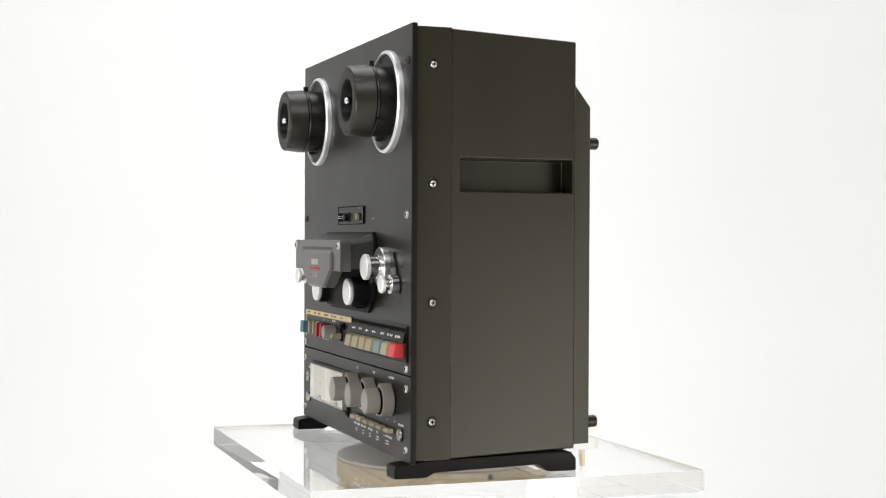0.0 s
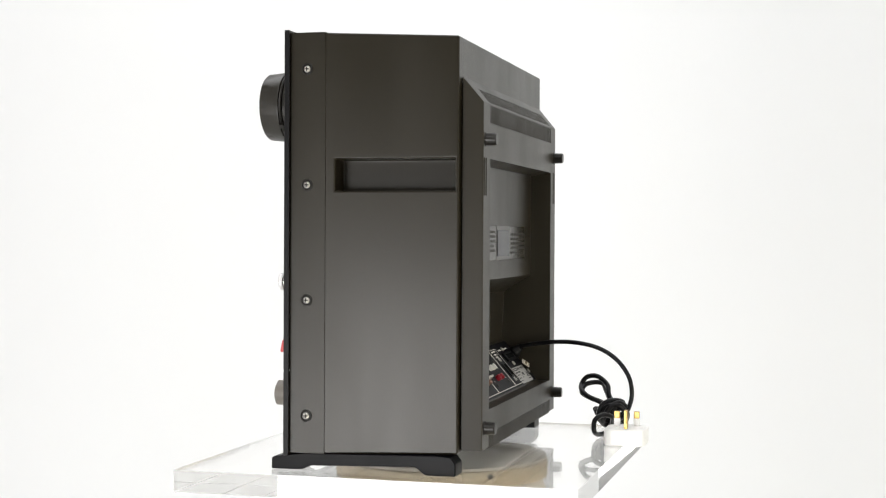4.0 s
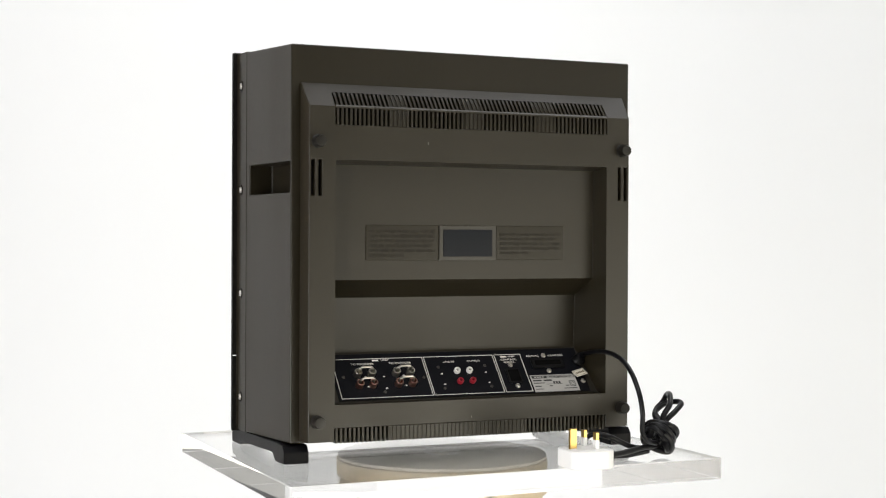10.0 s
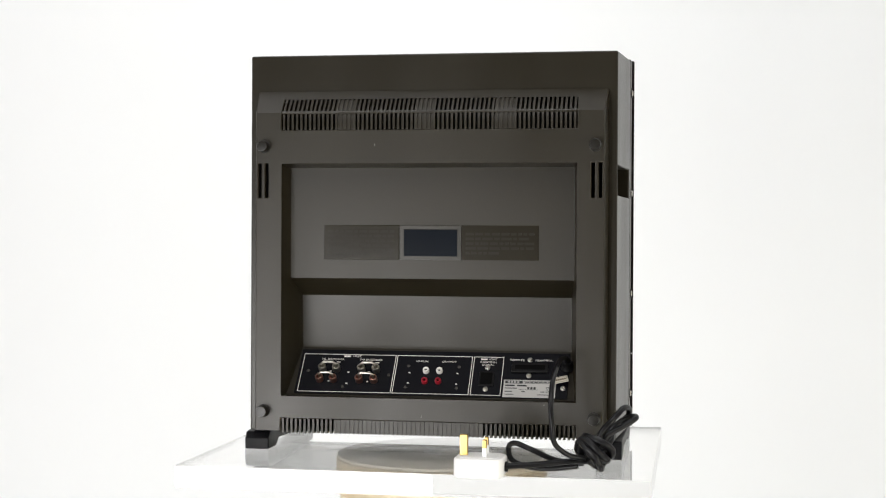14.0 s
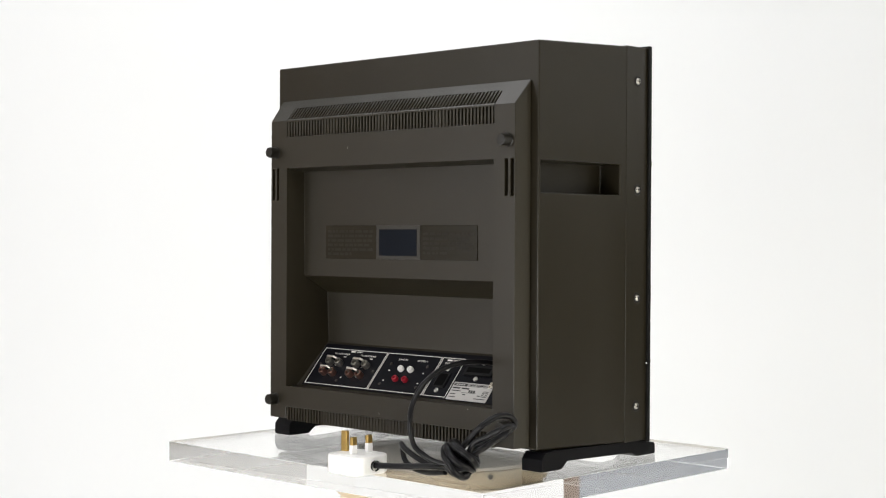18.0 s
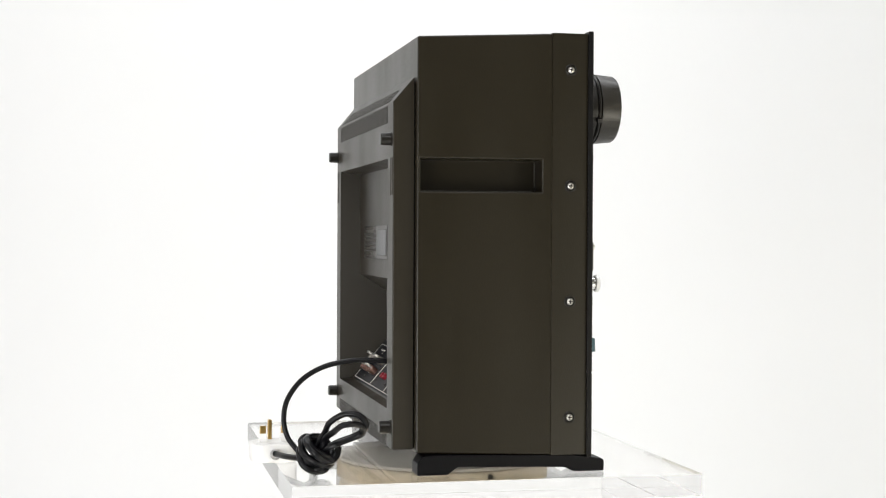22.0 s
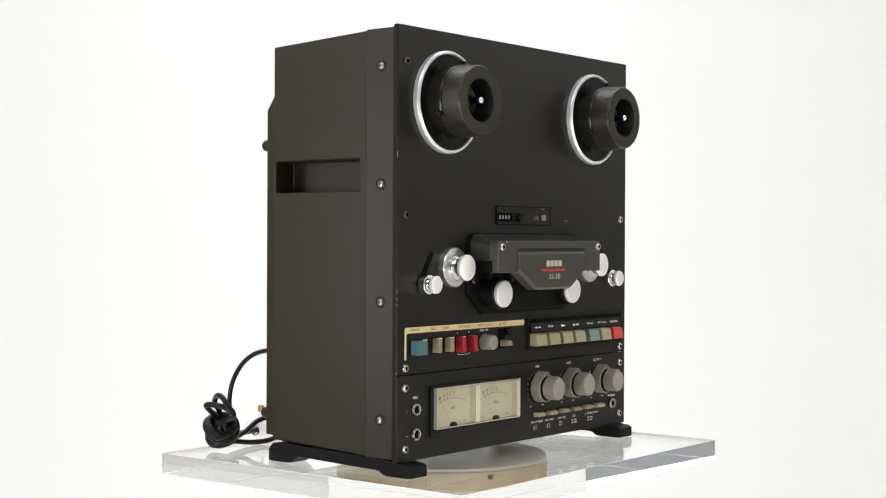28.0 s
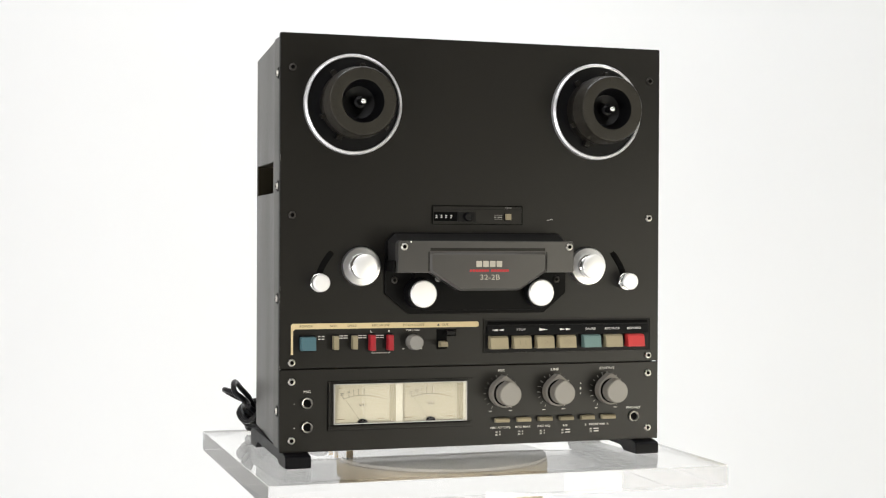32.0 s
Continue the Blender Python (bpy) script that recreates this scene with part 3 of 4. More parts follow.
def roller(x, z):
    r = part("guide_roller", lathe([(0.0198, 0), (0.0198, -0.0056), (0.0190, -0.0066), (0.0135, -0.0074), (0.0125, -0.0066), (0, -0.0066)], 64, at=(x, 0, z)), M_ALU, deck, "turned aluminium guide roller")
    part("spool", lathe([(0.0122, -0.0066), (0.0122, -0.0090), (0.0108, -0.0094), (0.0108, -0.0172), (0.0118, -0.0178)], 48, at=(x, 0, z)), M_CHROME, r)
    part("cap", lathe([(0.0110, -0.0176), (0.0126, -0.0180), (0.0128, -0.0188), (0.0128, -0.0216), (0.0104, -0.0232), (0, -0.0235)], 48, at=(x, 0, z)), M_CAP, r, "brushed silver cap")


def arm(x, z):
    a = part("tension_arm", lathe([(0.0092, -0.0012), (0.0094, -0.0018), (0.0094, -0.0085), (0.0086, -0.0092), (0.0060, -0.0094)], 40, at=(x, 0, z)), M_CHROME, deck, "polished tension arm roller")
    part("spool", lathe([(0.0062, -0.0092), (0.0062, -0.0140), (0.0076, -0.0143)], 32, at=(x, 0, z)), M_CHROME, a)
    part("cap", lathe([(0.0060, -0.0141), (0.0080, -0.0144), (0.0086, -0.0152), (0.0086, -0.0176), (0.0074, -0.0188), (0, -0.0192)], 40, at=(x, 0, z)), M_CAP, a)


for s in (1, -1):
    arm_slot(s)
    roller(s * 0.1235, 0.1998)
    arm(s * 0.1672, 0.1838)


def head_block():
    base = [(-0.0985, 0.224), (-0.0900, 0.2345), (0.0905, 0.2345), (0.0990, 0.224), (0.0990, 0.172), (0.0740, 0.1512), (-0.0735, 0.1512), (-0.0985, 0.172)]
    h = part("head_block", prism(base, 0, -0.0030, 0.0008), M_BLACKMETAL, deck, "black tape head block with a charcoal cover")
    bm = bmesh.new()
    lo = [(-0.0960, 0.196), (0.0965, 0.196), (0.0965, 0.2260), (0.0890, 0.2335), (-0.0885, 0.2335), (-0.0960, 0.2260)]
    hi = [(-0.0925, 0.1965), (0.0925, 0.1965), (0.0925, 0.2225), (0.0895, 0.2248), (-0.0895, 0.2248), (-0.0925, 0.2225)]
    a, b = [bm.verts.new((x, -0.003, z)) for x, z in lo], [bm.verts.new((x, -0.026, z)) for x, z in hi]
    for i in range(6):
        bm.faces.new((a[i], b[i], b[(i + 1) % 6], a[(i + 1) % 6]))
    bm.faces.new(b), bm.faces.new(a[::-1])
    part("housing", finish(bm), M_HOUSING, h, "dark charcoal sloping housing", bevel=0.001)
    part("lower_housing", prism([(-0.058, 0.155), (0.058, 0.155), (0.070, 0.166), (0.070, 0.1962), (-0.070, 0.1962), (-0.070, 0.166)], -0.003, -0.0115, 0.001), M_BLACKMETAL, h)
    cover_pts = [(-0.0945, 0.1942), (0.0935, 0.1942), (0.0935, 0.2240), (0.0915, 0.2262), (-0.0925, 0.2262), (-0.0945, 0.2240)]
    c = part("cover", prism(cover_pts, -0.0262, -0.0378, 0.0010), M_HEAD, h, "satin charcoal head cover")
    plate = [(-0.0622, 0.2150), (0.0630, 0.2150), (0.0630, 0.1952), (0.0335, 0.1760), (-0.0300, 0.1760), (-0.0622, 0.1952)]
    p = part("name_plate", prism(plate, -0.0240, -0.0400, 0.0024, seg=1), M_HEAD, h, "charcoal name plate with pale and red print")
    # thin dark bars on the cover paint the shade of slots round the plate
    for g in ((-0.0612, 0.0618, 0.2160, 0.2190), (-0.0634, -0.0620, 0.1955, 0.2152), (0.0628, 0.0642, 0.1955, 0.2152)):
        part("groove", box(g[0], g[1], -0.03800, -0.0370, g[2], g[3], 0.0002, 1), M_PANEL, h)
    for x in (-0.0885, 0.0880):
        o = link("cover_screw", me_f, h, "nickel socket screw", at=(x, -0.0376, 0.2202))
    for x in (-0.0885, 0.0880):
        part("dark_screw", ring_screw(0.0036, 0.002), [M_DSCREW, M_DARK], h, at=(x, -0.0028, 0.1860))
    # the maker's mark as four plain blocks, the series line as a red bar
    mark = []
    for i in range(4):
        x = -0.0134 + i * 0.0072
        mark += [(x, x + 0.0058, 0.2000, 0.2060)]
    bars(mark, M_FADED, p, -0.0398, -0.0404, "mark")
    bars([(-0.0205 + i * 0.00325, -0.0205 + i * 0.00325 + (0.0027 if i != 6 else 0.0010), 0.1950, 0.1974) for i in range(13)], M_REDINK, p, -0.0398, -0.0404, "red_line")
    word("32-2B", 0.0010, 0.1893, 0.0054, M_FADED, p, -0.0404, wide=1.22)
    # capstan and pinch roller caps on black barrels
    for x, z, n in ((-0.0632, 0.1724, "pinch_roller"), (0.0640, 0.1730, "capstan")):
        b = part(n, lathe([(0.0158, -0.002), (0.0158, -0.0175), (0.0150, -0.0190), (0.012, -0.0190)], 48, at=(x, 0, z)), M_BLACK, h, "black barrel with a silver cap")
        o = part("cap", lathe([(0.0120, -0.0188), (0.0134, -0.0192), (0.0138, -0.0200), (0.0138, -0.0226), (0.0128, -0.0237), (0, -0.0240)], 48, at=(x, 0, z)), M_CAP, b)
    # Small chrome post added to stand for a highlight on the plate's edge.
    part("edge_glint_post", lathe([(0.0026, -0.003), (0.0026, -0.019), (0.0036, -0.0195), (0.0036, -0.022), (0, -0.022)], 24, at=(-0.0478, 0, 0.1880)), M_CHROME, h)
    part("side_lug", box(-0.0975, -0.0938, -0.0300, -0.0030, 0.1950, 0.2060, 0.0008), M_BLACKMETAL, h)
    part("cover_pin", lathe([(0.0011, -0.0376), (0.0011, -0.0386), (0, -0.0390)], 12, at=(-0.0820, 0, 0.2252)), M_CHROME, h)


head_block()


# ---- controls of the upper panel ----
def strip():
    s = part("cream_strip", prism([(-0.1944, 0.1118), (-0.1922, 0.1118), (-0.1922, 0.1354), (-0.1902, 0.1372), (0.0015, 0.1372), (0.0030, 0.1384), (0.0030, 0.1416), (0.0015, 0.1428), (-0.1924, 0.1428), (-0.1944, 0.1412)], 0, -0.0006), M_CREAM, PANEL, "cream printed strip")
    for t, x in (("POWER", -0.1792), ("REEL", -0.1510), ("SPEED", -0.1318), ("REC MODE", -0.1020), ("PITCH CONT", -0.0672)):
        word(t, x, 0.1400, 0.0022, M_TANPRINT, s, -0.0008)
    word("CUE", -0.0335, 0.1400, 0.0022, M_TANPRINT, s, -0.0008)
    bm = bmesh.new()
    bm.faces.new([bm.verts.new(p) for p in ((-0.0425, -0.0009, 0.1389), (-0.0393, -0.0009, 0.1389), (-0.0409, -0.0009, 0.1412))])
    part("arrow", bm, M_INK, s)


strip()


def key(name, x0, x1, z0, z1, out, material, label="", slope=0.12, parent=None):
    k = part(name, prism([(0.0, z0), (0.0, z1), (-out * (1 - slope), z1), (-out, z0)], x0, x1, 0.0006, "x"), material, parent or deck, label)
    return k


def frame_of(k, x0, x1, z0, z1):
    part("surround", box(x0 - 0.0012, x1 + 0.0012, -0.0008, 0, z0 - 0.0012, z1 + 0.0012, 0.0003, 1), M_BLACK, k)


for n, x0, x1, z0, z1, out, m, lab in (
        ("power_key", -0.1856, -0.1706, 0.1162, 0.1298, 0.0100, M_BLUE, "blue-grey power key"),
        ("reel_key", -0.1524, -0.1470, 0.1166, 0.1304, 0.0090, M_OLIVE, "olive slide key"),
        ("speed_key", -0.1330, -0.1276, 0.1167, 0.1304, 0.0090, M_OLIVE, "olive slide key"),
        ("record_mode_key", -0.1150, -0.1092, 0.1150, 0.1308, 0.0100, M_DRED, "deep red key"),
        ("record_mode_key", -0.0962, -0.0904, 0.1150, 0.1308, 0.0100, M_DRED, "deep red key")):
    frame_of(key(n, x0, x1, z0, z1, out, m, lab, 0.05), x0, x1, z0, z1)
bars([(x, x + 0.0026, z, z + 0.0010) for x in (-0.1668, -0.1630) for z in (0.1292, 0.1265)] + [(x + d, x + d + 0.0038, z, z + 0.0008) for x in (-0.1448, -0.1254, -0.1070) for d in (0, 0.0046) for z in (0.1296, 0.1274)]
     + [(-0.1112, -0.0920, 0.11195, 0.11235), (-0.1112, -0.1108, 0.1122, 0.1136), (-0.0924, -0.0920, 0.1122, 0.1136)]
     + [(-0.0790, -0.0770, 0.1154, 0.1160), (-0.0600, -0.0580, 0.1154, 0.1160)], M_PALE, PANEL, -0.0001, -0.0004)
word("L", -0.1120, 0.1340, 0.0022, M_PALE, PANEL)
word("R", -0.0932, 0.1340, 0.0022, M_PALE, PANEL)
word("PULL ON", -0.0680, 0.1348, 0.0020, M_PALE, PANEL)
part("pitch_knob", lathe([(0.0080, 0), (0.0076, -0.0120), (0.0068, -0.0132), (0, -0.0136)], 40, at=(-0.0676, 0, 0.1228)), M_GREYKNOB, deck, "round grey pitch knob")
cue = part("cue_lever", prism([(-0.0425, 0.1148), (-0.0315, 0.1148), (-0.0315, 0.1278), (-0.0215, 0.1278), (-0.0215, 0.1352), (-0.0425, 0.1352)], 0, -0.0006, 0.0002), M_DARK, deck, "small cue lever in a black slot")
part("grip", prism([(-0.001, 0.1168), (-0.001, 0.1236), (-0.0105, 0.1230), (-0.0125, 0.1180)], -0.0410, -0.0335, 0.0006, "x"), M_OLIVE, cue)
part("tab", prism([(-0.001, 0.1292), (-0.001, 0.1342), (-0.0050, 0.1337), (-0.0050, 0.1297)], -0.0330, -0.0235, 0.0006, "x"), M_BLACK, cue)


def transport():
    t = part("transport_keypad", prism([(0.0095, 0.1100), (0.1975, 0.1100), (0.1975, 0.1442), (0.0095, 0.1442)], 0, -0.0009, 0.0004), M_BLACK, deck, "black transport keypad with seven coloured keys")
    part("pad_edge", finish(holed([0.0086, 0.0095, 0.1975, 0.1984], [0.1090, 0.1100, 0.1442, 0.1452], {(1, 1)}, lambda x, z: (x, -0.0016, z), (0, 0.0016, 0))), M_PANEL, t)
    part("lid_slot", box(0.0125, 0.1945, -0.0016, -0.0008, 0.1392, 0.1424, 0.0003), M_DARK, t)
    part("label_bar", prism([(0.0, 0.1284), (-0.0042, 0.1284), (-0.0022, 0.1382), (0.0, 0.1382)], 0.0118, 0.1952, 0.0004, "x"), M_BLACK, t)
    spots = [0.0122, 0.0378, 0.0634, 0.0882, 0.1166, 0.1416, 0.1670]
    tilt = Matrix.Translation((0, -0.0033, 0.1335)) @ Euler((radians(90 - 11.5), 0, 0)).to_matrix().to_4x4()
    for i, x in enumerate(spots):
        m, lab = ((M_TAN, "tan key"), (M_TEAL, "teal pause key"), (M_RED, "red record key"))[1 if i == 4 else 2 if i == 6 else 0]
        k = part("key", prism([(0.0, 0.1142), (0.0, 0.1276), (-0.0062, 0.1276), (-0.0092, 0.1258), (-0.0112, 0.1150), (-0.0104, 0.1142)], x + 0.0012, x + 0.0206, 0.0006, "x"), m, t, lab)
        cx = x + 0.0108
        # engraved signs on the faces of the tan keys
        marks = {1: [(-0.0034, -0.0028), (0.0028, 0.0034)], 2: [(0.0,)], 3: [(-0.0025,), (0.0020,)]}.get(i, [])
        for q in marks:
            bm = bmesh.new()
            if len(q) == 2:
                rows = [[(cx + q[0], 0.1182), (cx + q[1], 0.1182), (cx + q[1], 0.1236), (cx + q[0], 0.1236)]]
            else:
                rows = [[(cx + q[0] - 0.0025, 0.1209 + d * 0.0025), (cx + q[0] - 0.0018, 0.1209 + d * 0.0025), (cx + q[0] + 0.0030, 0.1209), (cx + q[0] + 0.0023, 0.1209)][::d] for d in (1, -1)]
            for r_ in rows:
                bm.faces.new([bm.verts.new((a, -0.0113 + (b - 0.1150) * 0.0020 / 0.0108, b)) for a, b in r_])
            part("engraving", bm, M_OLIVE, k)
        if i in (0, 3):
            tri = [((cx + d - 0.0065) if i == 3 else (cx - d + 0.0065)) for d in (0, 0.0066)]
            sg = 1 if i == 3 else -1
            shapes = [[(a, -0.0012), (a + sg * 0.0062, 0), (a, 0.0012)] for a in tri]
        elif i == 2:
            shapes = [[(cx - 0.0050, -0.0015), (cx + 0.0050, 0), (cx - 0.0050, 0.0015)]]
        else:
            shapes = []
            word(("", "STOP", "", "", "PAUSE", "REC MUTE", "RECORD")[i], cx, 0, 0.0023, M_PRINT, t, 0.0004, frame_m=tilt, wide=1.15 if i == 5 else 1.3)
        for pts in shapes:
            bm = bmesh.new()
            bm.faces.new([bm.verts.new(tilt @ Vector((a, b, 0.0004))) for a, b in pts])
            part("arrow", bm, M_PRINT, t)


transport()


# ---- meters, knobs and sockets of the lower panel ----
def meters():
    v = part("vu_meters", holed([-0.1562, -0.1514, -0.0110, -0.0040], [0.0350, 0.0418, 0.0815, 0.0842], {(1, 1)}, lambda x, z: (x, -0.0022, z), (0, 0.0016, 0)), M_PANEL, deck, "twin meter window with cream faces", bevel=0.0005)
    part("bezel_edge", finish(holed([-0.1562, -0.0040], [0.0350, 0.0842], {(0, 0)}, lambda x, z: (x, -0.0022, z), (0, 0.0022, 0))), M_BLACK, v)
    part("sill", box(-0.1540, -0.0060, -0.0034, -0.0020, 0.0362, 0.0398, 0.0006), M_PANEL, v)
    part("sill_groove", box(-0.1556, -0.0046, -0.0024, -0.0018, 0.0400, 0.0407), M_DARK, v)
    part("outline", finish(holed([-0.1568, -0.1562, -0.0040, -0.0034], [0.0344, 0.0350, 0.0842, 0.0848], {(1, 1)}, lambda x, z: (x, -0.0003, z), (0, 0.0003, 0))), M_DARK, v, "fine black outline")
    part("end_block", box(-0.0146, -0.0120, -0.0046, -0.0006, 0.0424, 0.0808, 0.0004), M_MIDCREAM, v, "cream end wall")
    part("divider", box(-0.0868, -0.0795, -0.0046, -0.0006, 0.0424, 0.0810, 0.0004), M_MIDCREAM, v, "cream divider")
    for x0, x1 in ((-0.1508, -0.0868), (-0.0795, -0.0146)):
        f = part("meter", box(x0, x1, -0.0012, -0.0004, 0.0424, 0.0810), M_FACE, v, "cream meter face")
        part("side_wall", prism([(x1 - 0.0062, -0.0010), (x1, -0.0010), (x1, -0.0044)], 0.0432, 0.0802, 0, "z"), M_AMBER, f)
        cx, cz, r0 = (x0 + x1) / 2 - 0.0022, 0.0112, 0.0587

        def on_arc(a, r, y=-0.0014):
            return (cx + r * math.sin(radians(a)), y, cz + r * math.cos(radians(a)))
        for nm, a0, a1, m in (("scale_arc", -20, 8, M_INK), ("red_arc", 8, 24, M_TANPRINT)):
            bm, n = bmesh.new(), 10
            for k in range(n):
                p, q = a0 + (a1 - a0) * k / n, a0 + (a1 - a0) * (k + 1) / n
                bm.faces.new([bm.verts.new(on_arc(*v)) for v in ((p, r0 - 0.0002), (q, r0 - 0.0002), (q, r0 + 0.0002), (p, r0 + 0.0002))])
            part(nm, bm, m, f)
        for t_, a in (("20", -19.5), ("10", -13.5), ("7", -8.5), ("5", -3.8), ("3", 1.6)):
            bm = bmesh.new()
            bm.faces.new([bm.verts.new(on_arc(*v)) for v in ((a - 0.22, r0), (a + 0.22, r0), (a + 0.25, r0 + 0.0028), (a - 0.25, r0 + 0.0028))])
            part("tick", bm, M_INK, f)
            px, _, pz = on_arc(a, r0 + 0.0050)
            word(t_, px, pz, 0.0028, M_INK, f, -0.0014, wide=1.0)
        word("VU", cx + 0.0004, 0.0598, 0.0031, M_INK, f, -0.0014, wide=1.45)
        bars([(x0 + 0.0030, x0 + 0.0110, 0.0458, 0.0464), (x1 - 0.0180, x1 - 0.0110, 0.0458, 0.0464), (x0 + 0.005, x0 + 0.008, 0.0772, 0.0777)], M_TANPRINT, f, -0.0012, -0.0014)
        part("pivot_cover", prism([(cx + 0.0052 * math.cos(radians(a)), 0.0424 + 0.0040 * math.sin(radians(a))) for a in range(0, 181, 15)], -0.0012, -0.0034, 0.0003), M_BLACK, f)
        tip, foot = Vector(on_arc(-18, r0 - 0.001)), Vector((cx - 0.0035, 0, 0.0455))
        d = (tip - foot).normalized() * 0.00013
        bm = bmesh.new()
        bm.faces.new([bm.verts.new((p.x + q * d.z, -0.0022, p.z - q * d.x)) for p, q in ((foot, -1), (foot, 1), (tip, 1), (tip, -1))])
        part("needle", bm, M_INK, f)
    part("cover", box(-0.1510, -0.0116, -0.0060, -0.0052, 0.0424, 0.0810, 0.0002, 1), M_WINDOW, v, "clear plastic meter cover").visible_shadow = False
    edge = finish(holed([-0.1512, -0.1505, -0.0117, -0.0110], [0.0414, 0.0422, 0.0813, 0.0818], {(1, 1)}, lambda x, z: (x, -0.0061, z), (0, 0.0050, 0)))
    part("cover_edge", edge, M_SILVERLAB, v, "pale cover edge")
    part("cover_side", finish(holed([-0.1512, -0.0110], [0.0414, 0.0818], {(0, 0)}, lambda x, z: (x, -0.0061, z), (0, 0.0045, 0))), M_GREYKNOB, v)


meters()


def pointer_disc(r, tip, n=56):
    pts = []
    for i in range(n):
        a = 2 * math.pi * i / n
        k = max(0.0, math.cos(a - math.pi / 2))
        pts.append(((r + tip * k ** 22) * math.cos(a), (r + tip * k ** 22) * math.sin(a)))
    return pts


for name, x in (("MIC", 0.0287), ("LINE", 0.0884), ("OUTPUT", 0.1482)):
    z = 0.0686
    kn = part("level_knob", prism([(x + a, z + b) for a, b in pointer_disc(0.0150, 0.0030)], -0.0012, -0.0132, 0.0010), M_KNOB, deck, "grey-brown double level knob")
    part("gap", lathe([(0.0131, -0.0128), (0.0131, -0.0134), (0.0108, -0.0134), (0.0108, -0.0150)], 40, at=(x, 0, z)), M_DARK, kn)
    part("front_knob", prism([(x + a, z + b) for a, b in pointer_disc(0.0118, 0.0018)], -0.0146, -0.0284, 0.0010), M_KNOB, kn)
    part("knob_face", prism([(x + a, z + b) for a, b in pointer_disc(0.0108, 0.0016)], -0.0281, -0.0286, 0.0002), M_KNOBTOP, kn, "pale knob face")
    rects = bmesh.new()
    for i in range(17):
        a = radians(234 - i * 18)
        c, s = math.cos(a), math.sin(a)
        q = [(x + c * r - s * w, -0.0003, z - 0.0008 + s * r + c * w) for r, w in ((0.0168, -0.00013), (0.0198, -0.00013), (0.0198, 0.00013), (0.0168, 0.00013))]
        rects.faces.new([rects.verts.new(p) for p in q])
    part("scale_marks", rects, M_PALE, METERS)
    word(name, x, 0.0912, 0.0026, M_PALE, METERS)
    bars([(x - 0.0140, x - 0.0108, 0.0488, 0.0494), (x + 0.0080, x + 0.0120, 0.0490, 0.0496)], M_PALE, METERS, -0.0001, -0.0004)
word("L", 0.1178, 0.0760, 0.0016, M_PALE, METERS)
word("R", 0.1178, 0.0648, 0.0016, M_PALE, METERS)
bars([(0.1170, 0.1186, 0.0692, 0.0716)], M_PALE, METERS, -0.0001, -0.0004)

for i in range(6):
    x = 0.0283 + i * 0.02402
    k = part("push_switch", prism([(0.0, 0.0376), (0.0, 0.0422), (-0.0044, 0.0422), (-0.0064, 0.0411), (-0.0070, 0.0379)], x - 0.0076, x + 0.0076, 0.0005, "x"), M_TAN if i in (0, 1, 5) else M_OLIVE, deck, "tan push switch")
    part("surround", box(x - 0.0084, x + 0.0084, -0.0008, 0, 0.0368, 0.0432, 0.0003, 1), M_BLACK, k)
for t, x, w in (("MIC ATT(dB)", 0.0276, 1.3), ("REC BIAS", 0.0524, 1.4), ("REC EQ", 0.0762, 1.4), ("EQ", 0.1004, 1.3), ("MONITOR", 0.1370, 1.3), ("L", 0.1240, 1.3), ("R", 0.1492, 1.3)):
    word(t, x, 0.0318, 0.0022, M_PALE, METERS, wide=w)
rc = []
for i, x in enumerate((0.0265, 0.0518, 0.0760, 0.1004, 0.1330)):
    wd = 0.0012 if i < 3 else 0.0058
    rc += [(x - 0.0042, x - 0.0022, 0.0272, 0.0278), (x - 0.0046, x - 0.0018, 0.0264, 0.0267), (x - 0.0042, x - 0.0022, 0.0244, 0.0250), (x - 0.0046, x - 0.0018, 0.0236, 0.0239), (x, x + wd, 0.0269, 0.0278), (x, x + wd, 0.0241, 0.0250)]
bars(rc, M_PALE, METERS, -0.0001, -0.0004)


def jack(x, z):
    j = part("jack_socket", lathe([(0.0064, 0), (0.0064, -0.0008), (0.0056, -0.0010)], 36, at=(x, 0, z)), M_BLACK, deck, "headphone-size socket with a nickel ring")
    part("nut", lathe([(0.0058, -0.0006), (0.0057, -0.0026), (0.0052, -0.0032), (0.0043, -0.0030), (0.0039, -0.0012), (0.0039, 0.0)], 36, at=(x, 0, z)), M_SCREW, j, "nickel ring nut")
    # a flat dark disc paints the shade down the socket
    part("bore", lathe([(0.0040, -0.0011), (0, -0.0011)], 28, at=(x, 0, z)), M_DARK, j)


for x, z in ((-0.1780, 0.0634), (-0.1780, 0.0394), (0.1792, 0.0391)):
    jack(x, z)
word("MIC", -0.1778, 0.0746, 0.0025, M_PALE, METERS)
word("L", -0.1905, 0.0625, 0.0014, M_PALE, METERS)
word("R", -0.1905, 0.0385, 0.0014, M_PALE, METERS)
word("PHONES", 0.1790, 0.0482, 0.0025, M_PALE, METERS)


